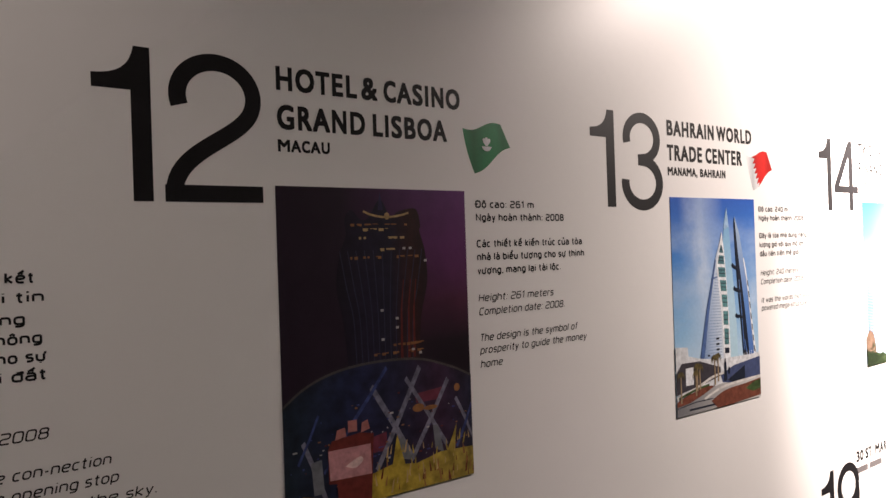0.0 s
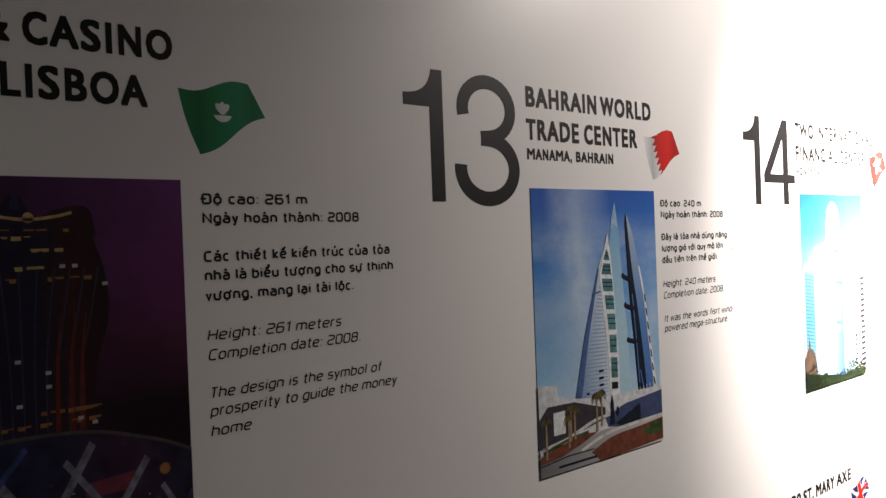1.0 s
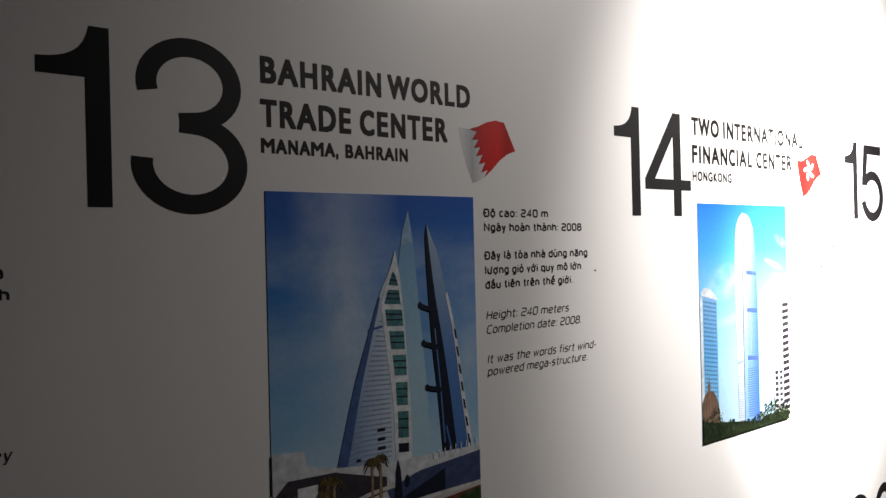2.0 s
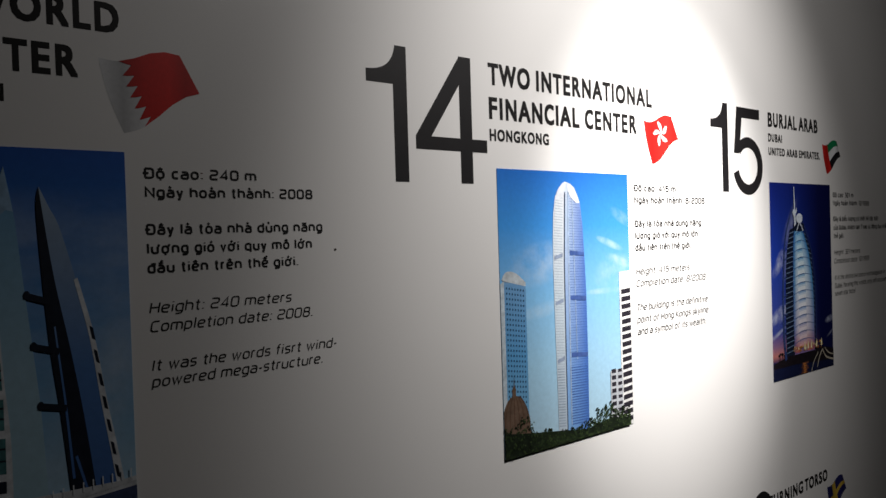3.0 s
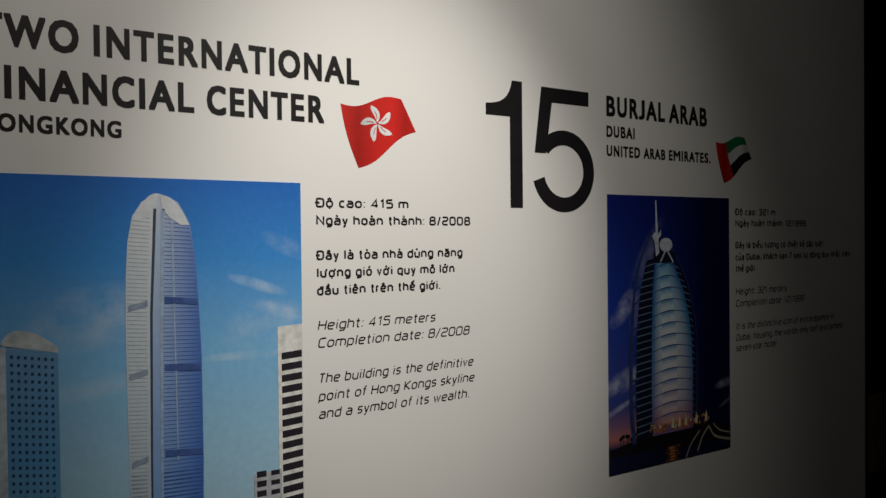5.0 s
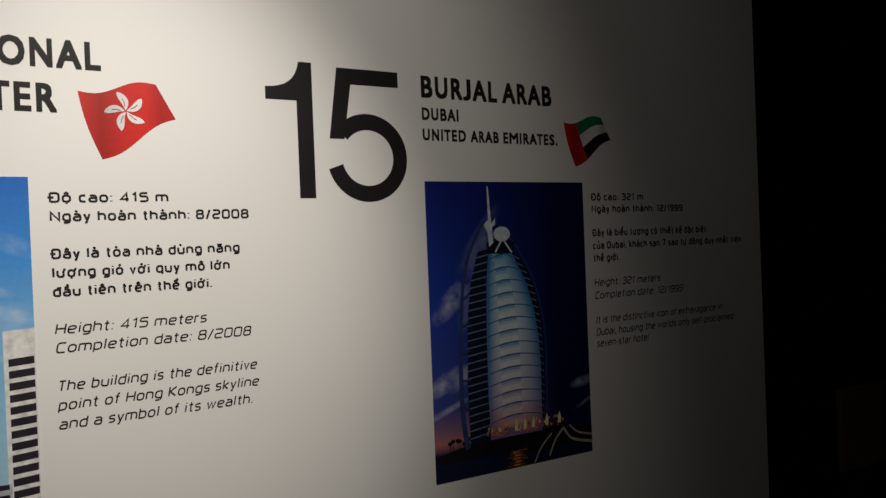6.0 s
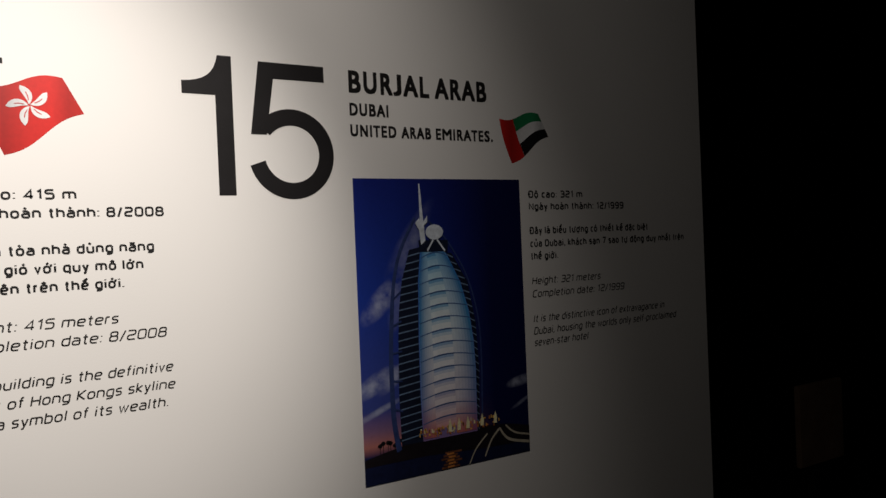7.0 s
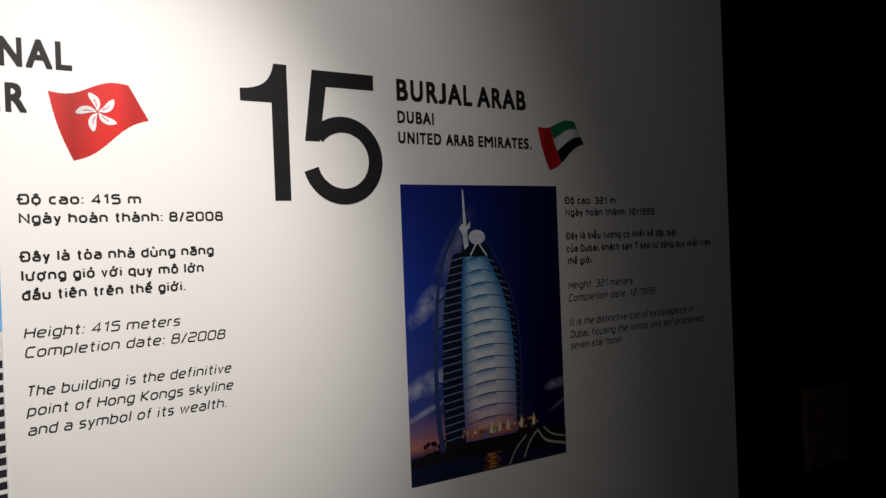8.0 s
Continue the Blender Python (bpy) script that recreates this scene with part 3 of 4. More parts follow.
emirates = flag(0.2469, 1.6929, "waving red, green, white and black striped flag")
emirates.scale = (0.94, 1.0, 0.93)
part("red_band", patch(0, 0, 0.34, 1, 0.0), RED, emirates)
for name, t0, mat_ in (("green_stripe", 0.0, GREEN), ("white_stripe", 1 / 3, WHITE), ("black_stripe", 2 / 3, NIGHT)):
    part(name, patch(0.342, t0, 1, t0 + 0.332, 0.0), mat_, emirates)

britain = flag(-0.5800, 0.9290, "waving blue flag with red and white crosses")
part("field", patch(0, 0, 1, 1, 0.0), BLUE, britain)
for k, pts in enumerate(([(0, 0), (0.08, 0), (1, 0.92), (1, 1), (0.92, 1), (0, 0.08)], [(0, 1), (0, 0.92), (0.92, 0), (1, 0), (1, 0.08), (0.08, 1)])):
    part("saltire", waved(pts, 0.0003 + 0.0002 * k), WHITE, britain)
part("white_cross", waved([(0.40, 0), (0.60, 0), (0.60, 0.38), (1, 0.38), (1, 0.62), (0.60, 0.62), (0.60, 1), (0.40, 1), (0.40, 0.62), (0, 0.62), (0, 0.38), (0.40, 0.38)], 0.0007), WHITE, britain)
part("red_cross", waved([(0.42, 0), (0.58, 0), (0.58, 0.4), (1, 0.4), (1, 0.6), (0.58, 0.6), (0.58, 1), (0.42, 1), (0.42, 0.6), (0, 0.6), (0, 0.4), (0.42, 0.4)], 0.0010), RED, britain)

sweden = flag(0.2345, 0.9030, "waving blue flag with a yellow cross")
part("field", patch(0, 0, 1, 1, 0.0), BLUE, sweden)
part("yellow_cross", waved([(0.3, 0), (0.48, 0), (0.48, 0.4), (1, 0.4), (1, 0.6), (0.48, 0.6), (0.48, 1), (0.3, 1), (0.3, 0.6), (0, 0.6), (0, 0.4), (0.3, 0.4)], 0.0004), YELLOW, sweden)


# ---- photographs printed on thin board ----
H_PHOTO = 0.42
LAYER = 0.00022


class Photo:
    """A print whose picture is laid up from thin printed shapes, given in shares of its width and height."""

    def __init__(self, x, w, label, ground, z=1.18):
        self.w, self.shift = w, 0.0
        self.ob = thing("photo_print", x, z, label, "photo", "photo prints")
        part("sheet", flat(rect(0, 0, w, H_PHOTO), 0.0, 0.0010), ground, self.ob)

    def size(self, pts):
        return [(min(1, max(0, u + self.shift)) * self.w, min(1, max(0, v)) * H_PHOTO) for u, v in pts]

    def add(self, name, material, layer, *shapes, label="", parent=None):
        """Each shape is a part; past a dozen small ones they are joined."""
        if len(shapes) > 12:
            return tagged(part(name, flats([self.size(s) for s in shapes], 0.0010 + layer * LAYER), material, parent or self.ob, label), kind="stuff")
        for s in shapes:
            ob = part(name, flat(self.size(s), 0.0010 + layer * LAYER), material, parent or self.ob, label)
        return ob


def along(line, v):
    """The share across at height v on a line of (v, u) falling in v."""
    for (va, ua), (vb, ub) in zip(line, line[1:]):
        if v >= vb:
            return ua + (ub - ua) * (va - v) / (va - vb)
    return line[-1][1]


rng = random.Random(7)


# a sail-shaped hotel at dusk
def sail_hotel():
    sky = shaded_print("dusk_sky_print", [(0.0, (0.006, 0.010, 0.05)), (0.09, (0.01, 0.016, 0.08)), (0.125, (0.46, 0.17, 0.15)), (0.17, (0.22, 0.12, 0.22)), (0.24, (0.04, 0.06, 0.27)),
                                          (0.60, (0.012, 0.038, 0.30)), (1.0, (0.007, 0.016, 0.17))], "v", 0.2790, side=(0.22, 0.78, (0.003, 0.005, 0.052)), puff_ink=(0.46, 0.50, 0.64),
                       puffs=((0.13, 0.600, 0.13, 0.055, 0.85, 0.5), (0.26, 0.66, 0.11, 0.12, 0.45, 1.2), (0.08, 0.330, 0.13, 0.040, 1.0, 0.3), (0.20, 0.350, 0.12, 0.035, 0.8, 0.5), (0.08, 0.235, 0.16, 0.014, 0.7, 0.25),
                              (0.96, 0.265, 0.11, 0.022, 0.9, 0.1), (0.95, 0.185, 0.08, 0.010, 0.5, 0.3), (0.30, 0.80, 0.16, 0.06, 0.22, 0.8)))
    p = Photo(0.0, 0.2790, "print of a sail-shaped hotel glowing at dusk", sky)
    sea, isle = ink("dark_sea_print", 0.008, 0.012, 0.045), ink("dark_shore_print", 0.012, 0.009, 0.012)
    p.add("sea", sea, 1, [(0, 0), (1, 0), (1, 0.08), (0.6, 0.09), (0.25, 0.075), (0, 0.085)])
    p.add("shore", isle, 2, smooth([(0, 0.085), (0.12, 0.100), (0.30, 0.115), (0.55, 0.12), (0.80, 0.12), (1, 0.095)]) + [(1, 0.04), (0.7, 0.045), (0.35, 0.060), (0, 0.060)])
    dark, slat = ink("dark_louvre_print", 0.008, 0.012, 0.03), ink("pale_slat_print", 0.13, 0.20, 0.32)
    lo = [(0.85, 0.329), (0.761, 0.291), (0.658, 0.242), (0.564, 0.220), (0.47, 0.210), (0.282, 0.201), (0.111, 0.205)]
    li = [(0.80, 0.362), (0.769, 0.356), (0.654, 0.335), (0.461, 0.325), (0.269, 0.322), (0.111, 0.328)]
    ri = [(0.80, 0.42), (0.745, 0.507), (0.642, 0.587), (0.54, 0.633), (0.437, 0.655), (0.335, 0.662), (0.112, 0.657)]
    ro = [(0.80, 0.47), (0.744, 0.541), (0.64, 0.633), (0.496, 0.674), (0.333, 0.684), (0.131, 0.672), (0.11, 0.670)]
    flip = lambda line: [(u, v) for v, u in line]
    p.add("louvre_wall", dark, 3, flip(lo[1:]) + flip(li[1:])[::-1])
    p.add("louvre_wall", dark, 3, flip(ri[1:]) + flip(ro[1:])[::-1])
    for side, (a, b) in enumerate(((lo, li), (ri, ro))):
        shapes = []
        for k in range(25):
            v = 0.125 + 0.0255 * k
            ua, ub = along(a, v), along(b, v)
            rise = 0.010 if side == 0 else -0.010
            shapes.append([(ua, v), (ub, v + rise), (ub, v + rise + 0.0042), (ua, v + 0.0042)])
        p.add("slat", slat, 4, *shapes)
    sail = shaded_print("lit_sail_print", [(0.0, (0.5, 0.3, 0.2)), (0.125, (0.66, 0.16, 0.10)), (0.165, (0.74, 0.46, 0.50)), (0.22, (0.82, 0.74, 0.80)), (0.35, (0.84, 0.86, 0.92)), (0.52, (0.78, 0.87, 0.92)),
                                           (0.66, (0.52, 0.74, 0.86)), (0.78, (0.14, 0.38, 0.66))], "v", 0.2790)
    seam = shaded_print("blue_seam_print", [(0.0, (0.35, 0.12, 0.2)), (0.25, (0.10, 0.20, 0.55)), (0.8, (0.03, 0.14, 0.48))], "v", 0.2790)
    p.add("sail", seam, 5, flip(li[1:]) + flip(ri[1:])[::-1])
    shade_a = shaded_print("sail_shade_print", [(0.13, (0.58, 0.20, 0.18)), (0.20, (0.66, 0.54, 0.64)), (0.35, (0.62, 0.70, 0.84)), (0.55, (0.54, 0.72, 0.84)), (0.75, (0.20, 0.46, 0.70))], "v", 0.2790)
    shade_b = shaded_print("sail_deep_shade_print", [(0.13, (0.50, 0.18, 0.20)), (0.20, (0.50, 0.42, 0.58)), (0.35, (0.36, 0.48, 0.72)), (0.55, (0.26, 0.48, 0.70)), (0.75, (0.09, 0.30, 0.58))], "v", 0.2790)
    edges = [0.128 + 0.0415 * k + 0.0006 * k * k * 0.2 for k in range(16)]
    for k, (v0, v1) in enumerate(zip(edges, edges[1:])):
        v1 = min(v1 - 0.0048, 0.775)
        if v0 >= v1:
            continue
        low, high = [], []
        for i in range(9):
            s = i / 8
            sag = 0.015 * math.sin(math.pi * s)
            for row, v in ((low, v0), (high, v1)):
                ua, ub = along(li, v) + 0.008, along(ri, v) - 0.008
                row.append((ua + (ub - ua) * s, v + sag + 0.006 * s))
        band = p.add("sail_band", sail, 6, low + high[::-1])
        for n, share in ((0, 0.48), (1, 0.22)):
            cut = [(a[0] + (b[0] - a[0]) * (1 - share), a[1] + (b[1] - a[1]) * (1 - share)) for a, b in zip(low, high)]
            p.add("band_shade", (shade_a, shade_b)[n], 6.3 + 0.3 * n, cut + high[::-1], parent=band)
    for n, (share, teal) in enumerate(((0.125, 0.10), (0.105, 0.22), (0.086, 0.36), (0.067, 0.52), (0.049, 0.70), (0.032, 0.86), (0.016, 1.0))):
        tone = shaded_print("sail_edge_print", [(v, tuple(a + (b - a) * teal for a, b in zip(mid_ink, edge_ink))) for v, mid_ink, edge_ink in
                                                ((0.13, (0.62, 0.18, 0.14), (0.30, 0.10, 0.20)), (0.24, (0.76, 0.70, 0.78), (0.20, 0.26, 0.50)), (0.50, (0.70, 0.82, 0.90), (0.05, 0.24, 0.50)), (0.76, (0.20, 0.46, 0.70), (0.03, 0.16, 0.42)))],
                            "v", 0.2790)
        heights = [0.118 + 0.0335 * k for k in range(20)]
        for line, sign in ((li, 1), (ri, -1)):
            width = [share * (along(ri, v) - along(li, v)) / 0.33 * (0.60 if sign > 0 else 1.0) for v in heights]
            p.add("sail_edge", tone, 7.0 + 0.13 * n, [(along(line, v) + sign * 0.004, v) for v in heights] + [(along(line, v) + sign * (0.004 + w), v) for v, w in zip(heights, width)][::-1])
    arcs = []
    for v0 in edges[1:]:
        if v0 < 0.765:
            arcs.append(stroke([(along(li, v0) + 0.006 + (along(ri, v0) - along(li, v0) - 0.012) * k / 8, v0 - 0.002 + 0.015 * math.sin(math.pi * k / 8) + 0.006 * k / 8) for k in range(9)], 0.0034))
    p.add("sail_seam", ink("seam_line_print", 0.05, 0.12, 0.30), 8.0, *arcs)
    frame_ink, white = ink("blue_frame_print", 0.03, 0.05, 0.16), ink("white_mast_print", 0.62, 0.68, 0.76)
    p.add("bow", frame_ink, 4.5, stroke(smooth([(0.330, 0.868), (0.270, 0.800), (0.225, 0.734), (0.195, 0.650), (0.178, 0.548), (0.164, 0.398), (0.166, 0.210), (0.190, 0.095)]), 0.010, 0.030))
    p.add("bow", frame_ink, 4.5, stroke(smooth([(0.40, 0.862), (0.50, 0.800), (0.60, 0.700), (0.66, 0.60), (0.695, 0.48), (0.70, 0.333), (0.69, 0.131)]), 0.006, 0.010))
    p.add("strut", frame_ink, 4.2, *[stroke([(0.19 - 0.01 * k, 0.60 - 0.09 * k), (0.235 - 0.004 * k, 0.625 - 0.10 * k)], 0.006) for k in range(5)])
    p.add("mast", white, 8.4, [(0.357, 0.983), (0.364, 0.983), (0.378, 0.850), (0.358, 0.850)])
    p.add("mast_base", white, 8.6, [(0.330, 0.850), (0.352, 0.866), (0.372, 0.850), (0.402, 0.875), (0.400, 0.852), (0.380, 0.842), (0.386, 0.790), (0.360, 0.775), (0.352, 0.825)])
    p.add("crown_gap", dark, 8.2, [(0.345, 0.792), (0.520, 0.790), (0.515, 0.750), (0.350, 0.752)])
    p.add("truss", white, 8.6, stroke([(0.395, 0.755), (0.432, 0.792)], 0.008), stroke([(0.500, 0.752), (0.455, 0.792)], 0.008))
    p.add("round_restaurant", white, 9.0, ellipse(0.440, 0.818, 0.052, 0.026))
    glow, glow2, hot = ink("amber_light_print", 0.75, 0.42, 0.08), ink("orange_light_print", 0.55, 0.20, 0.05), ink("white_light_print", 0.85, 0.75, 0.45)
    for mat_, n, lo_v in ((glow2, 42, 0.118), (glow, 34, 0.122), (hot, 10, 0.125)):
        shapes = []
        for _ in range(n):
            u, v = rng.uniform(0.30, 0.80), rng.uniform(lo_v, lo_v + 0.030)
            w, h = rng.uniform(0.004, 0.010), rng.uniform(0.004, 0.014)
            shapes.append(rect(u, v, u + w, v + h))
        p.add("light", mat_, 9.2 + lo_v * 4, *shapes)
    p.add("flame", hot, 10.0, *[[(u, 0.128), (u + 0.020, 0.128), (u + 0.022, 0.150), (u + 0.012, 0.172), (u + 0.002, 0.150)] for u in (0.475, 0.530, 0.585, 0.675, 0.760)])
    p.add("reflection", ink("dim_reflection_print", 0.16, 0.06, 0.03, 0.5), 3, *[rect(0.43 + 0.012 * (k % 3), 0.002 + 0.010 * k, 0.555 - 0.014 * ((k + 1) % 3), 0.009 + 0.010 * k) for k in range(6)])
    p.add("reflection", glow2, 3.4, *[rect(0.465 + 0.008 * (k % 2), 0.004 + 0.011 * k, 0.515 - 0.008 * ((k + 1) % 2), 0.010 + 0.011 * k) for k in range(5)])
    road = ink("pale_road_print", 0.42, 0.38, 0.30)
    p.add("road", road, 4, stroke(smooth([(0.70, 0.015), (0.745, 0.070), (0.80, 0.105)]), 0.008), stroke(smooth([(0.60, 0.0), (0.645, 0.050), (0.72, 0.095)]), 0.006),
          stroke(smooth([(0.80, 0.105), (0.86, 0.060), (1.0, 0.035)]), 0.010), stroke(smooth([(0.84, 0.112), (0.90, 0.080), (1.0, 0.062)]), 0.007))
    palms = []
    for k in range(9):
        u = 0.08 + 0.022 * k + rng.uniform(-0.006, 0.006)
        h = rng.uniform(0.012, 0.026)
        palms.append(rect(u, 0.095, u + 0.003, 0.105 + h))
        palms.append(ellipse(u + 0.0015, 0.105 + h, 0.013, 0.007, 8))
    p.add("palm", isle, 2.6, *palms)


# a glass tower under a blue sky
def glass_tower():
    sky = shaded_print("day_sky_print", [(0.0, (0.42, 0.60, 0.72)), (0.30, (0.33, 0.56, 0.74)), (0.55, (0.20, 0.46, 0.74)), (0.80, (0.05, 0.26, 0.66)), (1.0, (0.02, 0.14, 0.52))], "v", 0.2995,
                       puffs=((0.27, 0.665, 0.26, 0.085, 0.42, 0.1), (0.30, 0.500, 0.20, 0.030, 0.35, 0.1), (0.83, 0.728, 0.12, 0.018, 0.60, -0.22), (0.86, 0.620, 0.18, 0.070, 0.34, 0.1), (0.80, 0.545, 0.22, 0.014, 0.45, 0.0),
                              (0.94, 0.830, 0.11, 0.030, 0.28, -0.3), (0.90, 0.660, 0.14, 0.022, 0.40, -0.2)), puff_ink=(0.66, 0.74, 0.80))
    p = Photo(-0.7775, 0.2995, "print of a tall glass tower under blue sky", sky, 1.1815)
    pale = shaded_print("pale_facade_print", [(0.0, (0.42, 0.50, 0.58)), (0.5, (0.52, 0.60, 0.66)), (0.9, (0.64, 0.68, 0.72)), (1.0, (0.75, 0.76, 0.78))], "v", 0.2995)
    blue = shaded_print("blue_facade_print", [(0.0, (0.20, 0.38, 0.66)), (0.25, (0.20, 0.36, 0.66)), (0.55, (0.30, 0.42, 0.66)), (0.85, (0.44, 0.54, 0.68)), (1.0, (0.68, 0.72, 0.78))], "v", 0.2995,
                        side=(0.47, 0.64, (0.035, 0.115, 0.44)))
    left = [(0.962, 0.478), (0.941, 0.432), (0.906, 0.401), (0.845, 0.385), (0.758, 0.378), (0.637, 0.375), (0.41, 0.378), (0.146, 0.385), (0.03, 0.384)]
    mid = [(0.962, 0.486), (0.932, 0.472), (0.668, 0.456), (0.314, 0.452), (0.03, 0.452)]
    right = [(0.962, 0.490), (0.942, 0.551), (0.889, 0.591), (0.807, 0.608), (0.661, 0.619), (0.551, 0.625), (0.294, 0.627), (0.03, 0.622)]
    flip = lambda line: [(u, v) for v, u in line]
    p.shift = -0.002
    p.add("shaded_facade", blue, 2, flip(mid) + flip(right)[::-1])
    p.add("lit_facade", pale, 2.4, flip(left) + flip(mid)[::-1])
    fin, fin2, line = ink("facade_line_print", 0.30, 0.37, 0.46), ink("facade_blue_line_print", 0.05, 0.12, 0.36), ink("facade_joint_print", 0.05, 0.07, 0.12)
    a, b = [], []
    for k in range(86):
        v = 0.06 + 0.0100 * k
        h = 0.0046 if v < 0.28 else 0.0016
        ua, um, ub = along(left, v), along(mid, v), along(right, v)
        a.append([(ua + 0.004, v + 0.004), (um - 0.012, v), (um - 0.012, v + h), (ua + 0.004, v + 0.004 + h)])
        b.append([(um + 0.030, v), (ub - 0.005, v - 0.004), (ub - 0.005, v - 0.004 + h * 0.8), (um + 0.030, v + h * 0.8)])
    p.add("floor_line", fin, 3, *a)
    p.add("floor_line", fin2, 3, *b)
    soft = ink("soft_joint_print", 0.34, 0.44, 0.60)
    p.add("joint", line, 4, stroke([(0.474, 0.925), (0.458, 0.668), (0.453, 0.314), (0.452, 0.04)], 0.010, 0.006))
    p.add("light_joint", soft, 4, stroke([(0.500, 0.925), (0.490, 0.60), (0.486, 0.25), (0.484, 0.06)], 0.012, 0.006))
    p.add("light_joint", soft, 4.2, stroke([(0.530, 0.90), (0.535, 0.60), (0.540, 0.30)], 0.006, 0.003))
    slate, deep = ink("slate_floor_print", 0.28, 0.34, 0.46), ink("navy_floor_print", 0.06, 0.11, 0.32)
    for v in (0.672, 0.505, 0.292):
        um, ua, ub = along(mid, v), along(left, v), along(right, v)
        p.add("plant_floor", slate, 4.4, [(ua + 0.008, v + 0.004), (um - 0.010, v + 0.014), (um - 0.010, v + 0.028), (ua + 0.008, v + 0.018)])
        p.add("plant_floor", deep, 4.4, [(um + 0.045, v + 0.020), (ub - 0.004, v + 0.012), (ub - 0.004, v + 0.028), (um + 0.045, v + 0.036)])
    p.add("crown", ink("white_crown_print", 0.66, 0.69, 0.74, 0.10), 4, smooth([(0.400, 0.895), (0.425, 0.930), (0.455, 0.955), (0.478, 0.963)]) + [(0.470, 0.915), (0.440, 0.900)],
          smooth([(0.492, 0.960), (0.530, 0.950), (0.565, 0.920), (0.588, 0.885)]) + [(0.560, 0.885), (0.520, 0.905), (0.498, 0.925)])
    p.shift = 0.0
    slab = shaded_print("teal_slab_print", [(0.0, (0.20, 0.40, 0.56)), (0.35, (0.10, 0.30, 0.56)), (0.60, (0.14, 0.30, 0.52)), (0.66, (0.45, 0.52, 0.56))], "v", 0.2995)
    p.add("slab_tower", slab, 2, [(0.0, 0.10), (0.0, 0.605), (0.018, 0.612), (0.156, 0.594), (0.170, 0.588), (0.172, 0.09)])
    p.add("slab_side", ink("slab_side_print", 0.50, 0.58, 0.64), 2.3, [(0.0, 0.10), (0.026, 0.10), (0.024, 0.611), (0.018, 0.612), (0.0, 0.605)])
    p.add("slab_roof", ink("pale_roof_print", 0.50, 0.55, 0.58), 2.5, smooth([(0.008, 0.618), (0.030, 0.640), (0.060, 0.646), (0.110, 0.636), (0.170, 0.604)]) + [(0.170, 0.590), (0.018, 0.614)])
    holes = []
    for r in range(27):
        for c in range(7):
            u, v = 0.036 + 0.0188 * c, 0.585 - 0.0178 * r - 0.0022 * c
            holes.append(rect(u, v, u + 0.0080, v + 0.0070))
    p.add("slab_window", ink("slab_window_print", 0.02, 0.07, 0.14), 3, *holes)
    dome, rib = ink("brown_dome_print", 0.13, 0.085, 0.060, 0.3), ink("dome_rib_print", 0.10, 0.055, 0.035)
    p.add("dome", dome, 4, [(0.0, 0.06), (0.0, 0.165)] + smooth([(0.0, 0.165), (0.025, 0.198), (0.070, 0.214), (0.115, 0.200), (0.155, 0.165), (0.176, 0.120)]) + [(0.180, 0.06)])
    p.add("dome_rib", rib, 4.5, *[stroke(smooth([(0.070 + 0.012 * k, 0.210), (0.070 + 0.026 * k, 0.170), (0.070 + 0.033 * k, 0.105)]), 0.005) for k in (-2, -1, 0, 1, 2, 3)])
    p.add("lantern", dome, 5, rect(0.058, 0.205, 0.082, 0.232), [(0.055, 0.232), (0.085, 0.232), (0.073, 0.250), (0.071, 0.280), (0.068, 0.250)])
    for name, x0, x1, top, base, n in (("white_tower", 0.902, 1.0, 0.617, 0.0, 18), ("low_tower", 0.806, 0.912, 0.232, 0.0, 9)):
        wall_ink = ink(name + "_print", 0.74, 0.74, 0.72) if n == 18 else ink(name + "_print", 0.45, 0.47, 0.50)
        p.add(name, wall_ink, 3 if n == 18 else 3.5, [(x0, base), (x1, base), (x1, top), (x0, top - 0.004)])
        shapes = []
        for k in range(n):
            v = base + 0.012 + (top - base - 0.075 * (n == 18)) / n * k
            h = 0.62 * (top - base - 0.075 * (n == 18)) / n
            if n == 18:
                shapes.append([(x0 + 0.014, v), (x1 - 0.004, v + 0.004), (x1 - 0.004, v + h + 0.004), (x0 + 0.014, v + h)])
            else:
                shapes += [rect(x0 + 0.010, v, x0 + 0.046, v + h), rect(x0 + 0.064, v, x0 + 0.098, v + h * 0.8)]
        p.add("tower_window", ink(name + "_window_print", 0.025, 0.022, 0.03), 4, *shapes)
    for n, (mat_, low, high) in enumerate(((ink("dark_tree_print", 0.012, 0.018, 0.010, 0.5), 0.0, 0.070), (ink("tree_print", 0.024, 0.040, 0.016, 0.5), 0.0, 0.062), (ink("light_tree_print", 0.050, 0.078, 0.028, 0.4), 0.0, 0.052))):
        shapes = []
        for k in range((320, 520, 260)[n]):
            u = rng.uniform(0.0, 0.97)
            roof = high + 0.020 * math.sin(u * 9 + 0.6) * (u > 0.1) + 0.020 * (0.68 < u < 0.85) + 0.045 * (u < 0.20)
            v = rng.uniform(low, max(0.01, roof))
            r = rng.uniform(0.003, 0.0095 - 0.002 * n)
            shapes.append([(u + r * rng.uniform(0.6, 1.2) * math.cos(q), v + 0.8 * r * rng.uniform(0.6, 1.2) * math.sin(q)) for q in (2 * math.pi * i / 7 for i in range(7))])
        if n == 0:
            shapes.append([(0, 0), (0.97, 0), (0.97, 0.03), (0.80, 0.05), (0.60, 0.03), (0.40, 0.05), (0.18, 0.07), (0, 0.09)])
        bm = bmesh.new()
        for k, s in enumerate(shapes):
            add_flat(bm, p.size(s), 0.0010 + (6 + 2 * n) * LAYER + k * 0.000003)
        tagged(part("tree_foliage", bm, mat_, p.ob), kind="stuff")


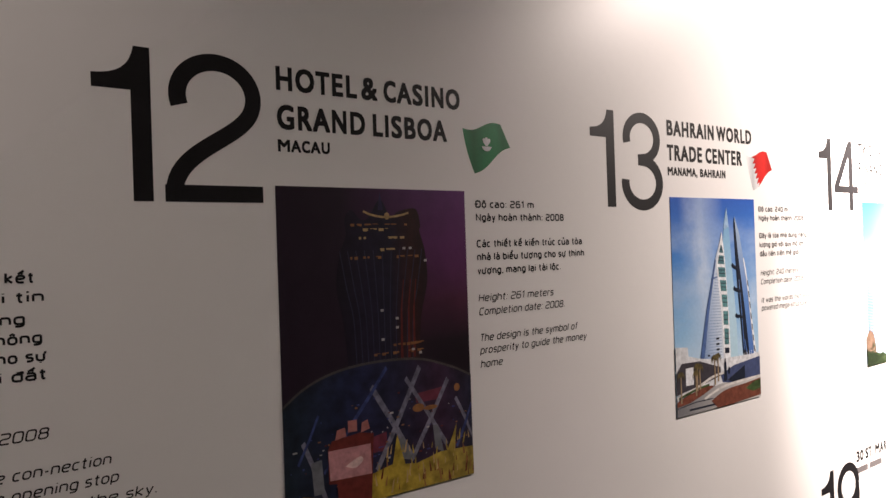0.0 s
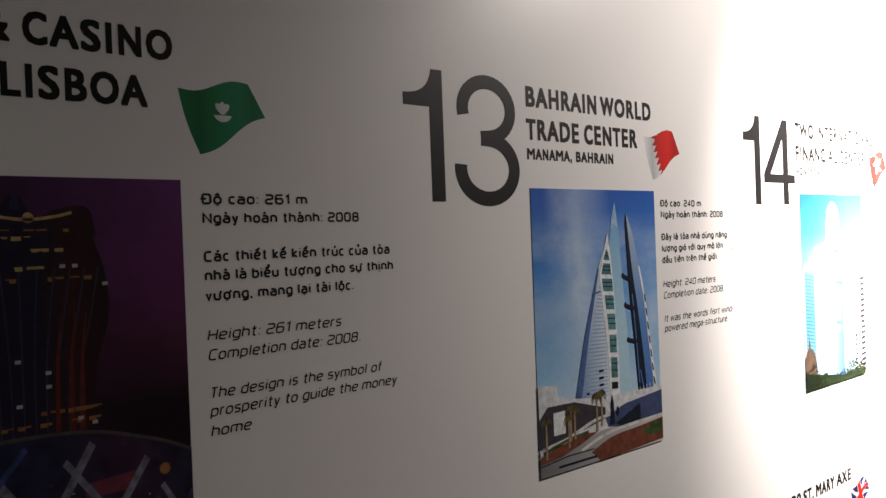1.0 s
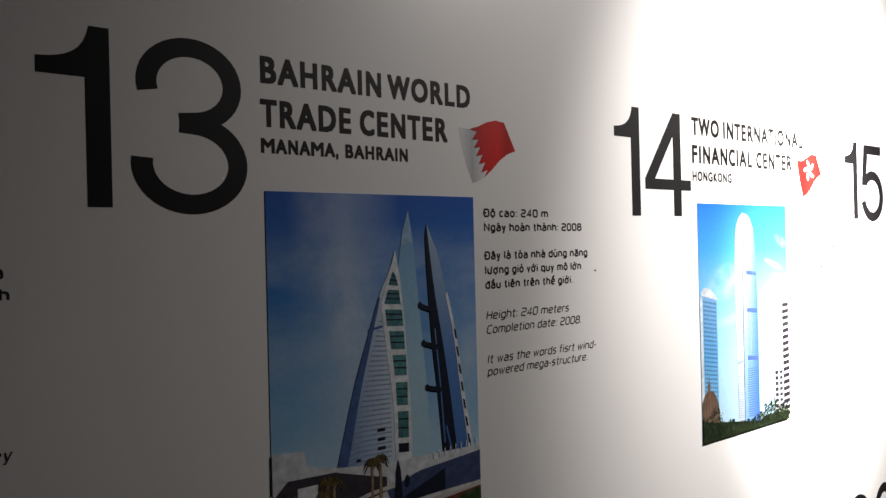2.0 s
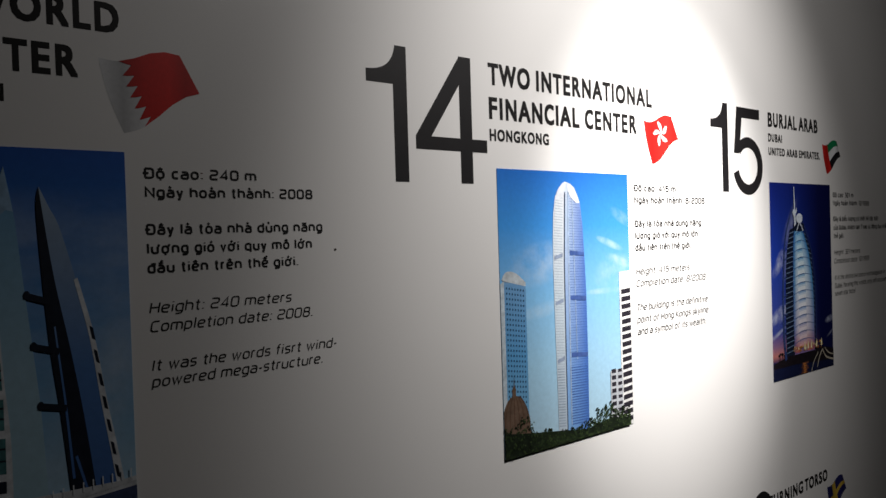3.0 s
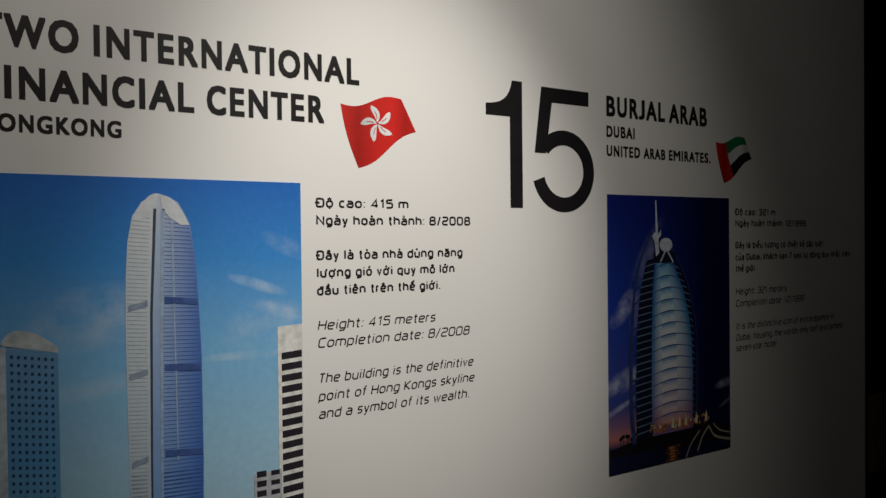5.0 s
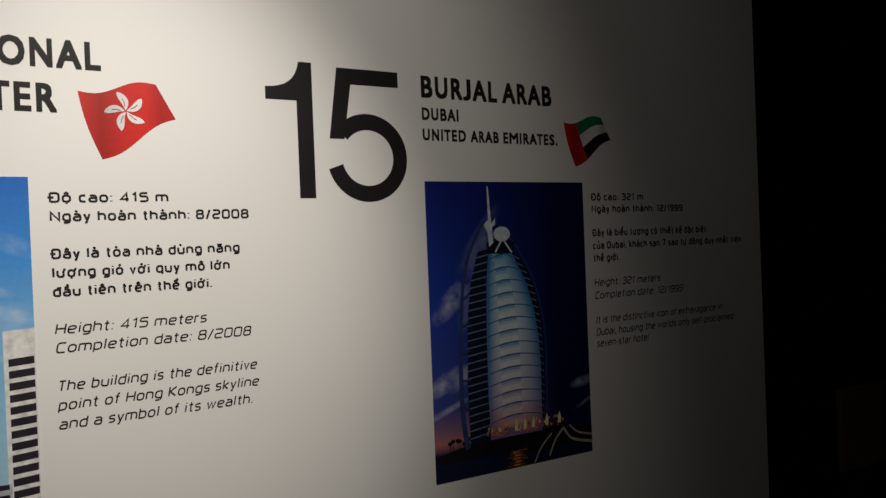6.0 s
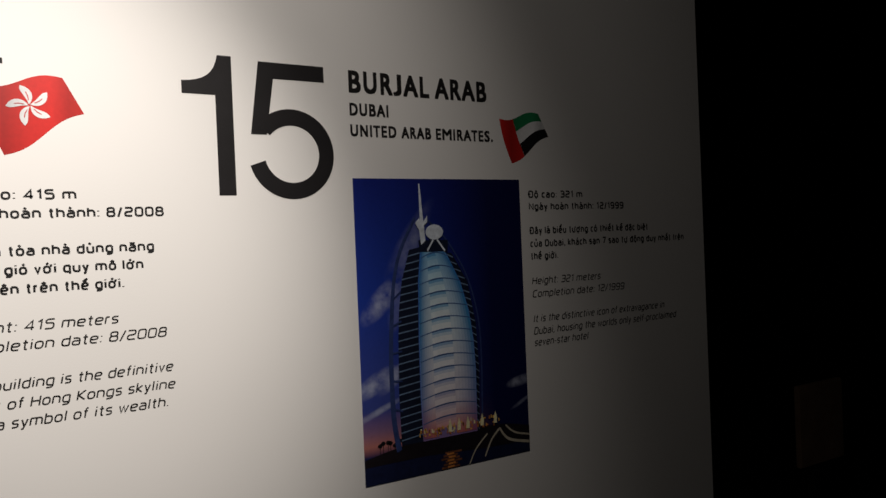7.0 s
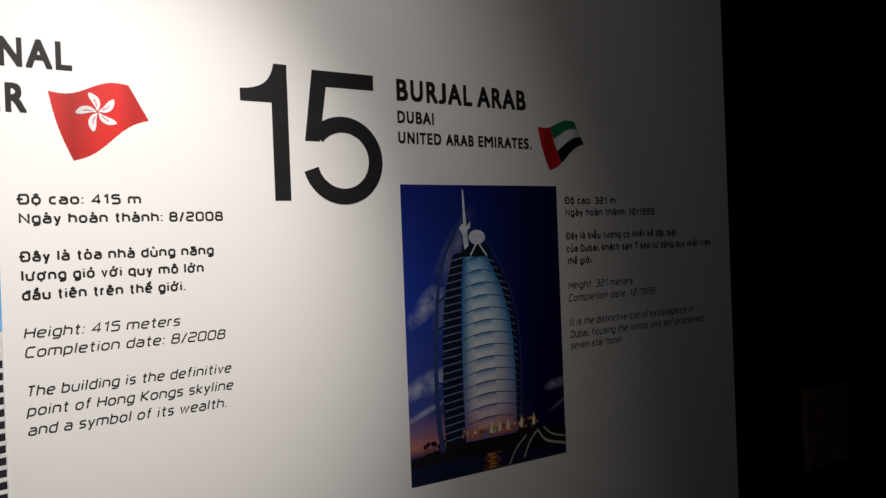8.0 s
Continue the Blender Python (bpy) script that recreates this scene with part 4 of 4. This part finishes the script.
# twin sail towers with bridges between them
def twin_sails():
    sky = shaded_print("clear_sky_print", [(0.0, (0.55, 0.68, 0.78)), (0.25, (0.36, 0.56, 0.72)), (0.45, (0.16, 0.38, 0.64)), (0.75, (0.05, 0.20, 0.54)), (1.0, (0.022, 0.10, 0.42))], "v", 0.2930,
                       cloud=(4.0, 0.40, 0.95, (0.50, 0.60, 0.72), 0.30, 0.80), haze=(0.08, 0.33, 0.60, (0.46, 0.58, 0.72), 0.55), puffs=((0.30, 0.80, 0.20, 0.20, 0.30, -0.9), (0.38, 0.56, 0.16, 0.20, 0.45, -1.0), (0.92, 0.45, 0.10, 0.16, 0.40, 0.6)), puff_ink=(0.62, 0.70, 0.78))
    p = Photo(-1.5780, 0.2930, "print of twin sail towers joined by bridges", sky)
    face = shaded_print("white_sail_print", [(0.28, (0.10, 0.18, 0.38)), (0.40, (0.34, 0.44, 0.60)), (0.52, (0.54, 0.62, 0.71)), (0.65, (0.62, 0.68, 0.73))], "u", 0.2930)
    glass = shaded_print("pale_glass_print", [(0.0, (0.40, 0.60, 0.68)), (0.5, (0.38, 0.57, 0.69)), (0.80, (0.22, 0.42, 0.60)), (0.95, (0.12, 0.30, 0.55))], "v", 0.2930)
    white, navy, dark = ink("white_rib_print", 0.72, 0.75, 0.78), ink("navy_edge_print", 0.07, 0.13, 0.30), ink("dark_gap_print", 0.015, 0.02, 0.035)
    stripe_ink = ink("blue_stripe_print", 0.27, 0.37, 0.53)
    p.add("rear_fin", glass, 2, smooth([(0.638, 0.957), (0.662, 0.850), (0.680, 0.709), (0.700, 0.559), (0.718, 0.408), (0.730, 0.220)]) + [(0.620, 0.220), (0.580, 0.780), (0.606, 0.890)])
    p.add("fin_tip", ink("fin_tip_print", 0.30, 0.46, 0.64), 2.4, [(0.638, 0.957), (0.660, 0.858), (0.640, 0.862), (0.620, 0.848), (0.598, 0.858), (0.616, 0.905)])
    p.add("sail_face", face, 3, smooth([(0.568, 0.836), (0.530, 0.770), (0.486, 0.710), (0.434, 0.600), (0.385, 0.500), (0.316, 0.340), (0.282, 0.240)]) + [(0.620, 0.220), (0.625, 0.400), (0.610, 0.620), (0.590, 0.760)])
    p.add("sail_edge", navy, 3.6, stroke(smooth([(0.486, 0.705), (0.432, 0.585), (0.372, 0.450), (0.296, 0.240)]), 0.008, 0.046))
    for k in range(31):
        v = 0.245 + 0.0138 * k
        ua, ub = 0.318 + (v - 0.24) * 0.42, 0.530 - max(0, v - 0.5) * 0.18
        if ub - ua > 0.02:
            p.add("sail_stripe", stripe_ink, 4, [(ua, v + 0.004), (ub, v), (ub, v + 0.0035), (ua, v + 0.0085)])
    p.add("spine", white, 4.4, smooth([(0.567, 0.838), (0.528, 0.755), (0.494, 0.684), (0.500, 0.640), (0.520, 0.520), (0.542, 0.384), (0.548, 0.222)])
          + smooth([(0.632, 0.222), (0.630, 0.374), (0.614, 0.523), (0.598, 0.677), (0.582, 0.770), (0.570, 0.830)]))
    green = shaded_print("green_glass_print", [(0.2, (0.05, 0.13, 0.14)), (0.5, (0.09, 0.24, 0.25)), (0.8, (0.05, 0.12, 0.15))], "v", 0.2930, vary=0.35, scale=160.0)
    bays = [(0.777, 0.739, 0.530, 0.580, 0.553, 0.562), (0.726, 0.685, 0.508, 0.589, 0.529, 0.582), (0.669, 0.621, 0.520, 0.600, 0.511, 0.595), (0.606, 0.553, 0.537, 0.606, 0.529, 0.602),
            (0.536, 0.476, 0.552, 0.612, 0.543, 0.610), (0.456, 0.389, 0.558, 0.614, 0.556, 0.614), (0.371, 0.294, 0.563, 0.615, 0.563, 0.616), (0.278, 0.252, 0.563, 0.614, 0.563, 0.615)]
    for top, base, a, b, c, d in bays:
        pane = p.add("window_bay", green if base > 0.26 else dark, 5, [(a, base), (b, base - 0.004), (d, top - 0.004), (c, top)])
        for k in (0.34, 0.68):
            v = base + (top - base) * k
            p.add("glazing_bar", dark, 5.4, [(a + (c - a) * k, v), (b + (d - b) * k, v - 0.004), (b + (d - b) * k, v + 0.000), (a + (c - a) * k, v + 0.004)], parent=pane)
    p.add("side_slot", dark, 5, *[rect(0.462, 0.245 + 0.026 * k, 0.498, 0.254 + 0.026 * k) for k in range(4)], rect(0.360, 0.250, 0.380, 0.258))
    p.add("belt", navy, 4.2, [(0.428, 0.610), (0.497, 0.618), (0.497, 0.625), (0.432, 0.618)])
    right_blue = shaded_print("blue_sail_print", [(0.0, (0.05, 0.12, 0.36)), (0.5, (0.10, 0.22, 0.50)), (0.9, (0.34, 0.44, 0.56))], "v", 0.2930)
    p.add("right_sail", right_blue, 3, smooth([(0.734, 0.914), (0.762, 0.868), (0.790, 0.822), (0.834, 0.701), (0.873, 0.575), (0.897, 0.449), (0.922, 0.322), (0.944, 0.215)]) + [(0.800, 0.215), (0.765, 0.560), (0.742, 0.780)])
    p.add("right_shade", dark, 3.6, smooth([(0.733, 0.914), (0.724, 0.870), (0.732, 0.736), (0.749, 0.555), (0.773, 0.401), (0.796, 0.218)]) + smooth([(0.872, 0.218), (0.842, 0.393), (0.808, 0.550), (0.770, 0.704), (0.745, 0.840)]))
    p.add("shade_gap", right_blue, 4.2, stroke([(0.815, 0.30), (0.845, 0.218)], 0.008), stroke([(0.765, 0.60), (0.788, 0.43), (0.806, 0.25)], 0.005, 0.008))
    p.add("right_rib", white, 4, stroke(smooth([(0.832, 0.705), (0.875, 0.570), (0.905, 0.420), (0.930, 0.310), (0.950, 0.215)]), 0.012, 0.026))
    p.add("rib_window", dark, 4.6, *[[(0.868 + 0.0105 * k, 0.595 - 0.055 * k), (0.879 + 0.0105 * k, 0.590 - 0.055 * k), (0.886 + 0.0105 * k, 0.560 - 0.055 * k), (0.875 + 0.0105 * k, 0.565 - 0.055 * k)] for k in range(7)])
    for ua, va, ub, vb in ((0.681, 0.674, 0.756, 0.655), (0.695, 0.560, 0.776, 0.543), (0.709, 0.426, 0.792, 0.413)):
        p.add("bridge", dark, 5, stroke([(ua, va), (ub, vb)], 0.015))
        p.add("turbine", dark, 5.4, ellipse(ua + 0.008, va, 0.010, 0.010, 10))
    haze, stone, road = ink("pale_hall_print", 0.62, 0.64, 0.66), ink("dark_hall_print", 0.05, 0.045, 0.055), shaded_print("road_print", [(0.0, (0.16, 0.16, 0.17)), (1.0, (0.55, 0.54, 0.52))], "u", 0.2930)
    p.add("low_hall", haze, 6, [(0.0, 0.10), (0.0, 0.318), (0.13, 0.310), (0.14, 0.268), (0.28, 0.246), (0.50, 0.228), (1.0, 0.222), (1.0, 0.08)])
    p.add("road", road, 6.5, [(0, 0), (1, 0), (1, 0.10), (0.5, 0.11), (0, 0.07)])
    p.add("hall_front", stone, 7, [(0.06, 0.240), (0.25, 0.238), (0.42, 0.205), (0.50, 0.190), (0.50, 0.150), (0.30, 0.125), (0.10, 0.110), (0.0, 0.10), (0.0, 0.20)])
    p.add("hall_front", ink("blue_hall_print", 0.055, 0.075, 0.16), 7, [(0.50, 0.150), (0.66, 0.185), (1.0, 0.205), (1.0, 0.100), (0.70, 0.095), (0.52, 0.115)])
    p.add("dark_opening", dark, 7.5, [(0.58, 0.120), (0.80, 0.175), (0.80, 0.110), (0.66, 0.100)])
    p.add("parapet", haze, 7.6, stroke([(0.50, 0.165), (0.72, 0.200), (1.0, 0.222)], 0.012), stroke([(0.04, 0.245), (0.28, 0.240)], 0.008))
    p.add("notice_board", ink("white_board_print", 0.74, 0.76, 0.78), 8, rect(0.10, 0.135, 0.185, 0.215))
    p.add("plaza", ink("pale_plaza_print", 0.60, 0.58, 0.55), 7.7, stroke(smooth([(0.0, 0.085), (0.20, 0.112), (0.40, 0.150), (0.55, 0.160)]), 0.016, 0.010), stroke(smooth([(0.30, 0.055), (0.55, 0.095), (1.0, 0.105)]), 0.012))
    p.add("flower_bed", ink("red_bed_print", 0.17, 0.055, 0.035, 0.4), 8, smooth([(0.38, 0.040), (0.55, 0.075), (0.80, 0.085), (1.0, 0.095)]) + [(1.0, 0.010), (0.62, 0.0), (0.45, 0.0)],
          smooth([(0.0, 0.072), (0.15, 0.095), (0.32, 0.112), (0.43, 0.108)]) + [(0.30, 0.080), (0.15, 0.055), (0.0, 0.046)])
    p.add("hedge", ink("hedge_print", 0.05, 0.085, 0.030, 0.5), 8.4, [(0.80, 0.060), (0.92, 0.085), (1.0, 0.088), (1.0, 0.045), (0.90, 0.035)], stroke(smooth([(0.02, 0.085), (0.20, 0.108), (0.36, 0.118)]), 0.010))
    p.add("kerb_line", dark, 8, stroke([(0.13, 0.022), (0.42, 0.020)], 0.008), stroke([(0.0, 0.040), (0.20, 0.052), (0.40, 0.050)], 0.004))
    trunk, frond = ink("palm_trunk_print", 0.30, 0.22, 0.14, 0.3), ink("palm_frond_print", 0.11, 0.085, 0.035, 0.5)
    for u, base, top in ((0.045, 0.060, 0.185), (0.210, 0.080, 0.180), (0.255, 0.105, 0.205), (0.430, 0.110, 0.235), (0.470, 0.125, 0.240), (0.225, 0.100, 0.21)):
        p.add("palm_trunk", trunk, 9, [(u - 0.008, base), (u + 0.008, base), (u + 0.005, top), (u - 0.005, top)])
        shapes = [stroke(smooth([(u, top), (u + 0.022 * math.cos(radians(a)), top + 0.014 * math.sin(radians(a)) + 0.006), (u + 0.042 * math.cos(radians(a)), top + 0.020 * math.sin(radians(a)) - 0.012)], 3), 0.010, 0.002)
                  for a in range(-30, 211, 30)]
        bm = bmesh.new()
        for k, s in enumerate(shapes):
            add_flat(bm, p.size(s), 0.0010 + 9.4 * LAYER + k * 0.00001)
        part("palm_crown", bm, frond, p.ob)
    p.add("dark_marker", dark, 9.6, [(0.535, 0.120), (0.575, 0.120), (0.568, 0.200), (0.556, 0.235), (0.545, 0.200)], ellipse(0.60, 0.165, 0.012, 0.018, 10))
    p.add("rail", white, 9, *[rect(0.74 + 0.030 * k, 0.208 + 0.002 * k, 0.744 + 0.030 * k, 0.232 + 0.002 * k) for k in range(9)])


# a lotus-topped casino tower at night over a latticed dome
def casino():
    sky = shaded_print("purple_sky_print", [(0.0, (0.010, 0.006, 0.010)), (0.48, (0.014, 0.007, 0.012)), (0.62, (0.075, 0.018, 0.045)), (0.75, (0.115, 0.026, 0.105)), (1.0, (0.120, 0.032, 0.135))], "v", 0.3009,
                       vary=0.15, scale=25.0, side=(0.95, 0.30, (0.022, 0.012, 0.022)))
    p = Photo(-2.3793, 0.3009, "print of a lotus-topped casino tower at night", sky)
    tower = shaded_print("night_tower_print", [(0.25, (0.010, 0.007, 0.012)), (0.42, (0.016, 0.012, 0.028)), (0.55, (0.014, 0.012, 0.026)), (0.66, (0.035, 0.012, 0.012)), (0.78, (0.012, 0.008, 0.010))], "u", 0.3009, vary=0.3, scale=70.0)
    p.add("tower", tower, 1, smooth([(0.318, 0.40), (0.300, 0.560), (0.268, 0.690), (0.290, 0.790), (0.322, 0.850), (0.318, 0.900), (0.352, 0.930), (0.400, 0.900), (0.440, 0.905), (0.505, 0.965),
                                    (0.560, 0.905), (0.600, 0.925), (0.700, 0.935), (0.725, 0.880), (0.720, 0.860), (0.748, 0.790), (0.756, 0.690), (0.715, 0.570), (0.695, 0.40)]))
    p.add("spire", ink("blue_spire_print", 0.03, 0.025, 0.07), 1.5, [(0.492, 0.930), (0.505, 0.990), (0.520, 0.930)])
    gold, amber, dim, white = ink("gold_light_print", 0.48, 0.33, 0.15), ink("night_amber_print", 0.30, 0.13, 0.05), ink("dim_rib_print", 0.040, 0.040, 0.075), ink("night_white_print", 0.45, 0.44, 0.42)
    red = ink("night_red_print", 0.13, 0.022, 0.016)
    p.add("eaves", gold, 2, stroke(smooth([(0.415, 0.926), (0.460, 0.914), (0.535, 0.907), (0.610, 0.913), (0.660, 0.922)]), 0.007), ellipse(0.540, 0.911, 0.015, 0.012, 12))
    ribs, glows = [], []
    for k in range(-5, 6):
        ribs.append(stroke(smooth([(0.510 + 0.030 * k, 0.42), (0.510 + 0.032 * k, 0.58), (0.510 + 0.038 * k, 0.68), (0.510 + 0.050 * k - 0.006 * k * abs(k) * 0.2, 0.80)]), 0.004))
    p.add("rib", dim, 1.6, *ribs)
    p.add("glow_rib", red, 1.8, *[stroke([(u, 0.44), (u + 0.004, 0.60), (u + 0.02, 0.70)], 0.014, 0.004) for u in (0.600, 0.640, 0.670)])
    for mat_, rows, n in ((gold, ((0.865, 0.40, 0.62), (0.838, 0.37, 0.67), (0.800, 0.49, 0.56)), 16), (amber, ((0.880, 0.34, 0.68), (0.775, 0.32, 0.74), (0.46, 0.42, 0.70), (0.485, 0.55, 0.70)), 22)):
        for v, a, b in rows:
            shapes = []
            for _ in range(n // 2):
                u = rng.uniform(a, b)
                w = rng.uniform(0.010, 0.030)
                shapes.append(rect(u, v + rng.uniform(-0.004, 0.004), u + w, v + 0.006))
            bm = bmesh.new()
            for k, s in enumerate(shapes):
                add_flat(bm, p.size(s), 0.0010 + 3 * LAYER + k * 0.00001)
            tagged(part("window_light", bm, mat_, p.ob), kind="stuff")
    p.add("light", white, 3.5, *[rect(u, v, u + 0.016, v + 0.008) for u, v in ((0.49, 0.60), (0.49, 0.505), (0.57, 0.540), (0.57, 0.57), (0.655, 0.462), (0.695, 0.448), (0.74, 0.757), (0.62, 0.80), (0.655, 0.80))])
    glass = shaded_print("dome_glass_print", [(0.0, (0.012, 0.020, 0.030)), (0.35, (0.018, 0.022, 0.060)), (0.60, (0.020, 0.018, 0.040)), (0.80, (0.040, 0.018, 0.040)), (1.0, (0.020, 0.020, 0.040))], "u", 0.3009, vary=0.5, scale=45.0)
    rim = smooth([(-0.01, 0.335), (0.08, 0.380), (0.165, 0.408), (0.27, 0.428), (0.388, 0.438), (0.51, 0.440), (0.63, 0.436), (0.73, 0.425), (0.824, 0.404), (0.92, 0.378), (1.01, 0.345)])
    p.add("dome", glass, 4, [(-0.01, 0.0)] + rim + [(1.01, 0.0)])
    p.add("dome_rim", ink("dome_rim_print", 0.075, 0.068, 0.062), 4.6, stroke(rim, 0.008))
    steel, faint = ink("pale_steel_print", 0.19, 0.19, 0.25, 0.5), ink("blue_steel_print", 0.050, 0.070, 0.20, 0.5)
    glow_blue = ink("night_blue_print", 0.05, 0.06, 0.20, 0.4)
    for a, b, w, mat_ in (((0.426, 0.362), (0.645, 0.100), 0.024, steel), ((0.693, 0.405), (0.445, 0.092), 0.022, steel), ((0.612, 0.373), (0.840, 0.125), 0.018, steel), ((0.856, 0.350), (0.640, 0.106), 0.020, steel),
                          ((0.510, 0.418), (0.330, 0.262), 0.014, faint), ((0.330, 0.262), (0.180, 0.120), 0.010, faint), ((0.085, 0.225), (0.190, 0.030), 0.020, steel), ((0.900, 0.280), (1.0, 0.137), 0.016, steel), ((1.0, 0.250), (0.900, 0.110), 0.014, faint), ((0.16, 0.300), (0.060, 0.160), 0.010, faint)):
        p.add("lattice_bar", mat_, 5 + 0.3 * (a[0] * 3 % 2), stroke([a, ((a[0] + b[0]) / 2 + 0.004, (a[1] + b[1]) / 2), b], w))
    for k in range(150):
        u, v = rng.uniform(0.02, 0.98), rng.uniform(0.06, 0.36)
        if v > 0.33 - 0.5 * abs(u - 0.5) ** 2:
            continue
        r = rng.uniform(0.002, 0.006)
        p.add("spark", (glow_blue, amber, red, white, faint)[k % 5], 5.4 + 0.002 * k, rect(u, v, u + r * rng.uniform(1, 4), v + r))
    p.add("lit_hall", ink("pink_hall_print", 0.16, 0.035, 0.055), 4.8, [(0.66, 0.315), (0.82, 0.325), (0.80, 0.285), (0.67, 0.285)], [(0.42, 0.20), (0.50, 0.21), (0.50, 0.15), (0.43, 0.15)])
    p.add("lamp", amber, 6.2, ellipse(0.68, 0.268, 0.034, 0.014, 12), ellipse(0.91, 0.315, 0.018, 0.014, 10), ellipse(0.75, 0.262, 0.040, 0.008, 10))
    p.add("mesh_panel", ink("grey_mesh_print", 0.16, 0.17, 0.19), 5.8, [(0.76, 0.20), (0.79, 0.20), (0.82, 0.10), (0.77, 0.12)], [(0.56, 0.18), (0.59, 0.18), (0.64, 0.10), (0.58, 0.11)], [(0.12, 0.16), (0.17, 0.165), (0.18, 0.06), (0.13, 0.06)])
    bed = shaded_print("yellow_bed_print", [(0.0, (0.28, 0.18, 0.02)), (0.5, (0.42, 0.30, 0.04)), (1.0, (0.30, 0.22, 0.05))], "u", 0.3009, vary=0.5, scale=60.0)
    p.add("flower_bed", bed, 6.4, [(0.40, 0.0), (0.42, 0.085), (0.52, 0.100), (0.66, 0.085), (0.80, 0.105), (1.0, 0.100), (1.0, 0.0)], [(0.0, 0.0), (0.20, 0.0), (0.18, 0.045), (0.08, 0.065), (0.0, 0.035)])
    for k in range(80):
        u, v, r = rng.uniform(0.40, 1.0), rng.uniform(0.01, 0.15), rng.uniform(0.007, 0.020)
        a = rng.uniform(-1.2, 1.2)
        m = (bed, amber, red, gold)[k % 4] if v < 0.11 else (bed, gold)[k % 2]
        p.add("leaf", m, 7 + 0.018 * k, [(u - r * 0.35, v - r), (u + r * 0.30, v - r * 0.9), (u + a * r * 0.6 + r * 0.12, v + r * 1.3), (u + a * r * 0.5 - r * 0.1, v + r * 1.1)])
    p.add("leaf", bed, 8.6, [(0.52, 0.08), (0.60, 0.08), (0.555, 0.195)], [(0.83, 0.09), (0.88, 0.09), (0.90, 0.19)])
    stand, pink = ink("red_stand_print", 0.15, 0.028, 0.022, 0.3), ink("pink_screen_print", 0.52, 0.25, 0.26)
    p.add("stand", stand, 9, [(0.245, 0.0), (0.41, 0.0), (0.43, 0.215), (0.36, 0.225), (0.22, 0.215), (0.20, 0.19), (0.20, 0.085), (0.24, 0.08)])
    p.add("screen", pink, 9.4, [(0.206, 0.094), (0.415, 0.088), (0.412, 0.184), (0.200, 0.186)])
    p.add("screen_mark", ink("pale_mark_print", 0.66, 0.48, 0.46), 9.7, smooth([(0.28, 0.128), (0.32, 0.142), (0.36, 0.150), (0.37, 0.135), (0.33, 0.118), (0.28, 0.128)], 4)[:-1])
    p.add("lantern", ink("lantern_print", 0.42, 0.16, 0.14), 9.8, rect(0.300, 0.232, 0.345, 0.268), [(0.235, 0.215), (0.29, 0.222), (0.285, 0.250), (0.245, 0.245)], [(0.365, 0.225), (0.41, 0.232), (0.40, 0.262), (0.37, 0.255)])


casino()
twin_sails()
glass_tower()
sail_hotel()
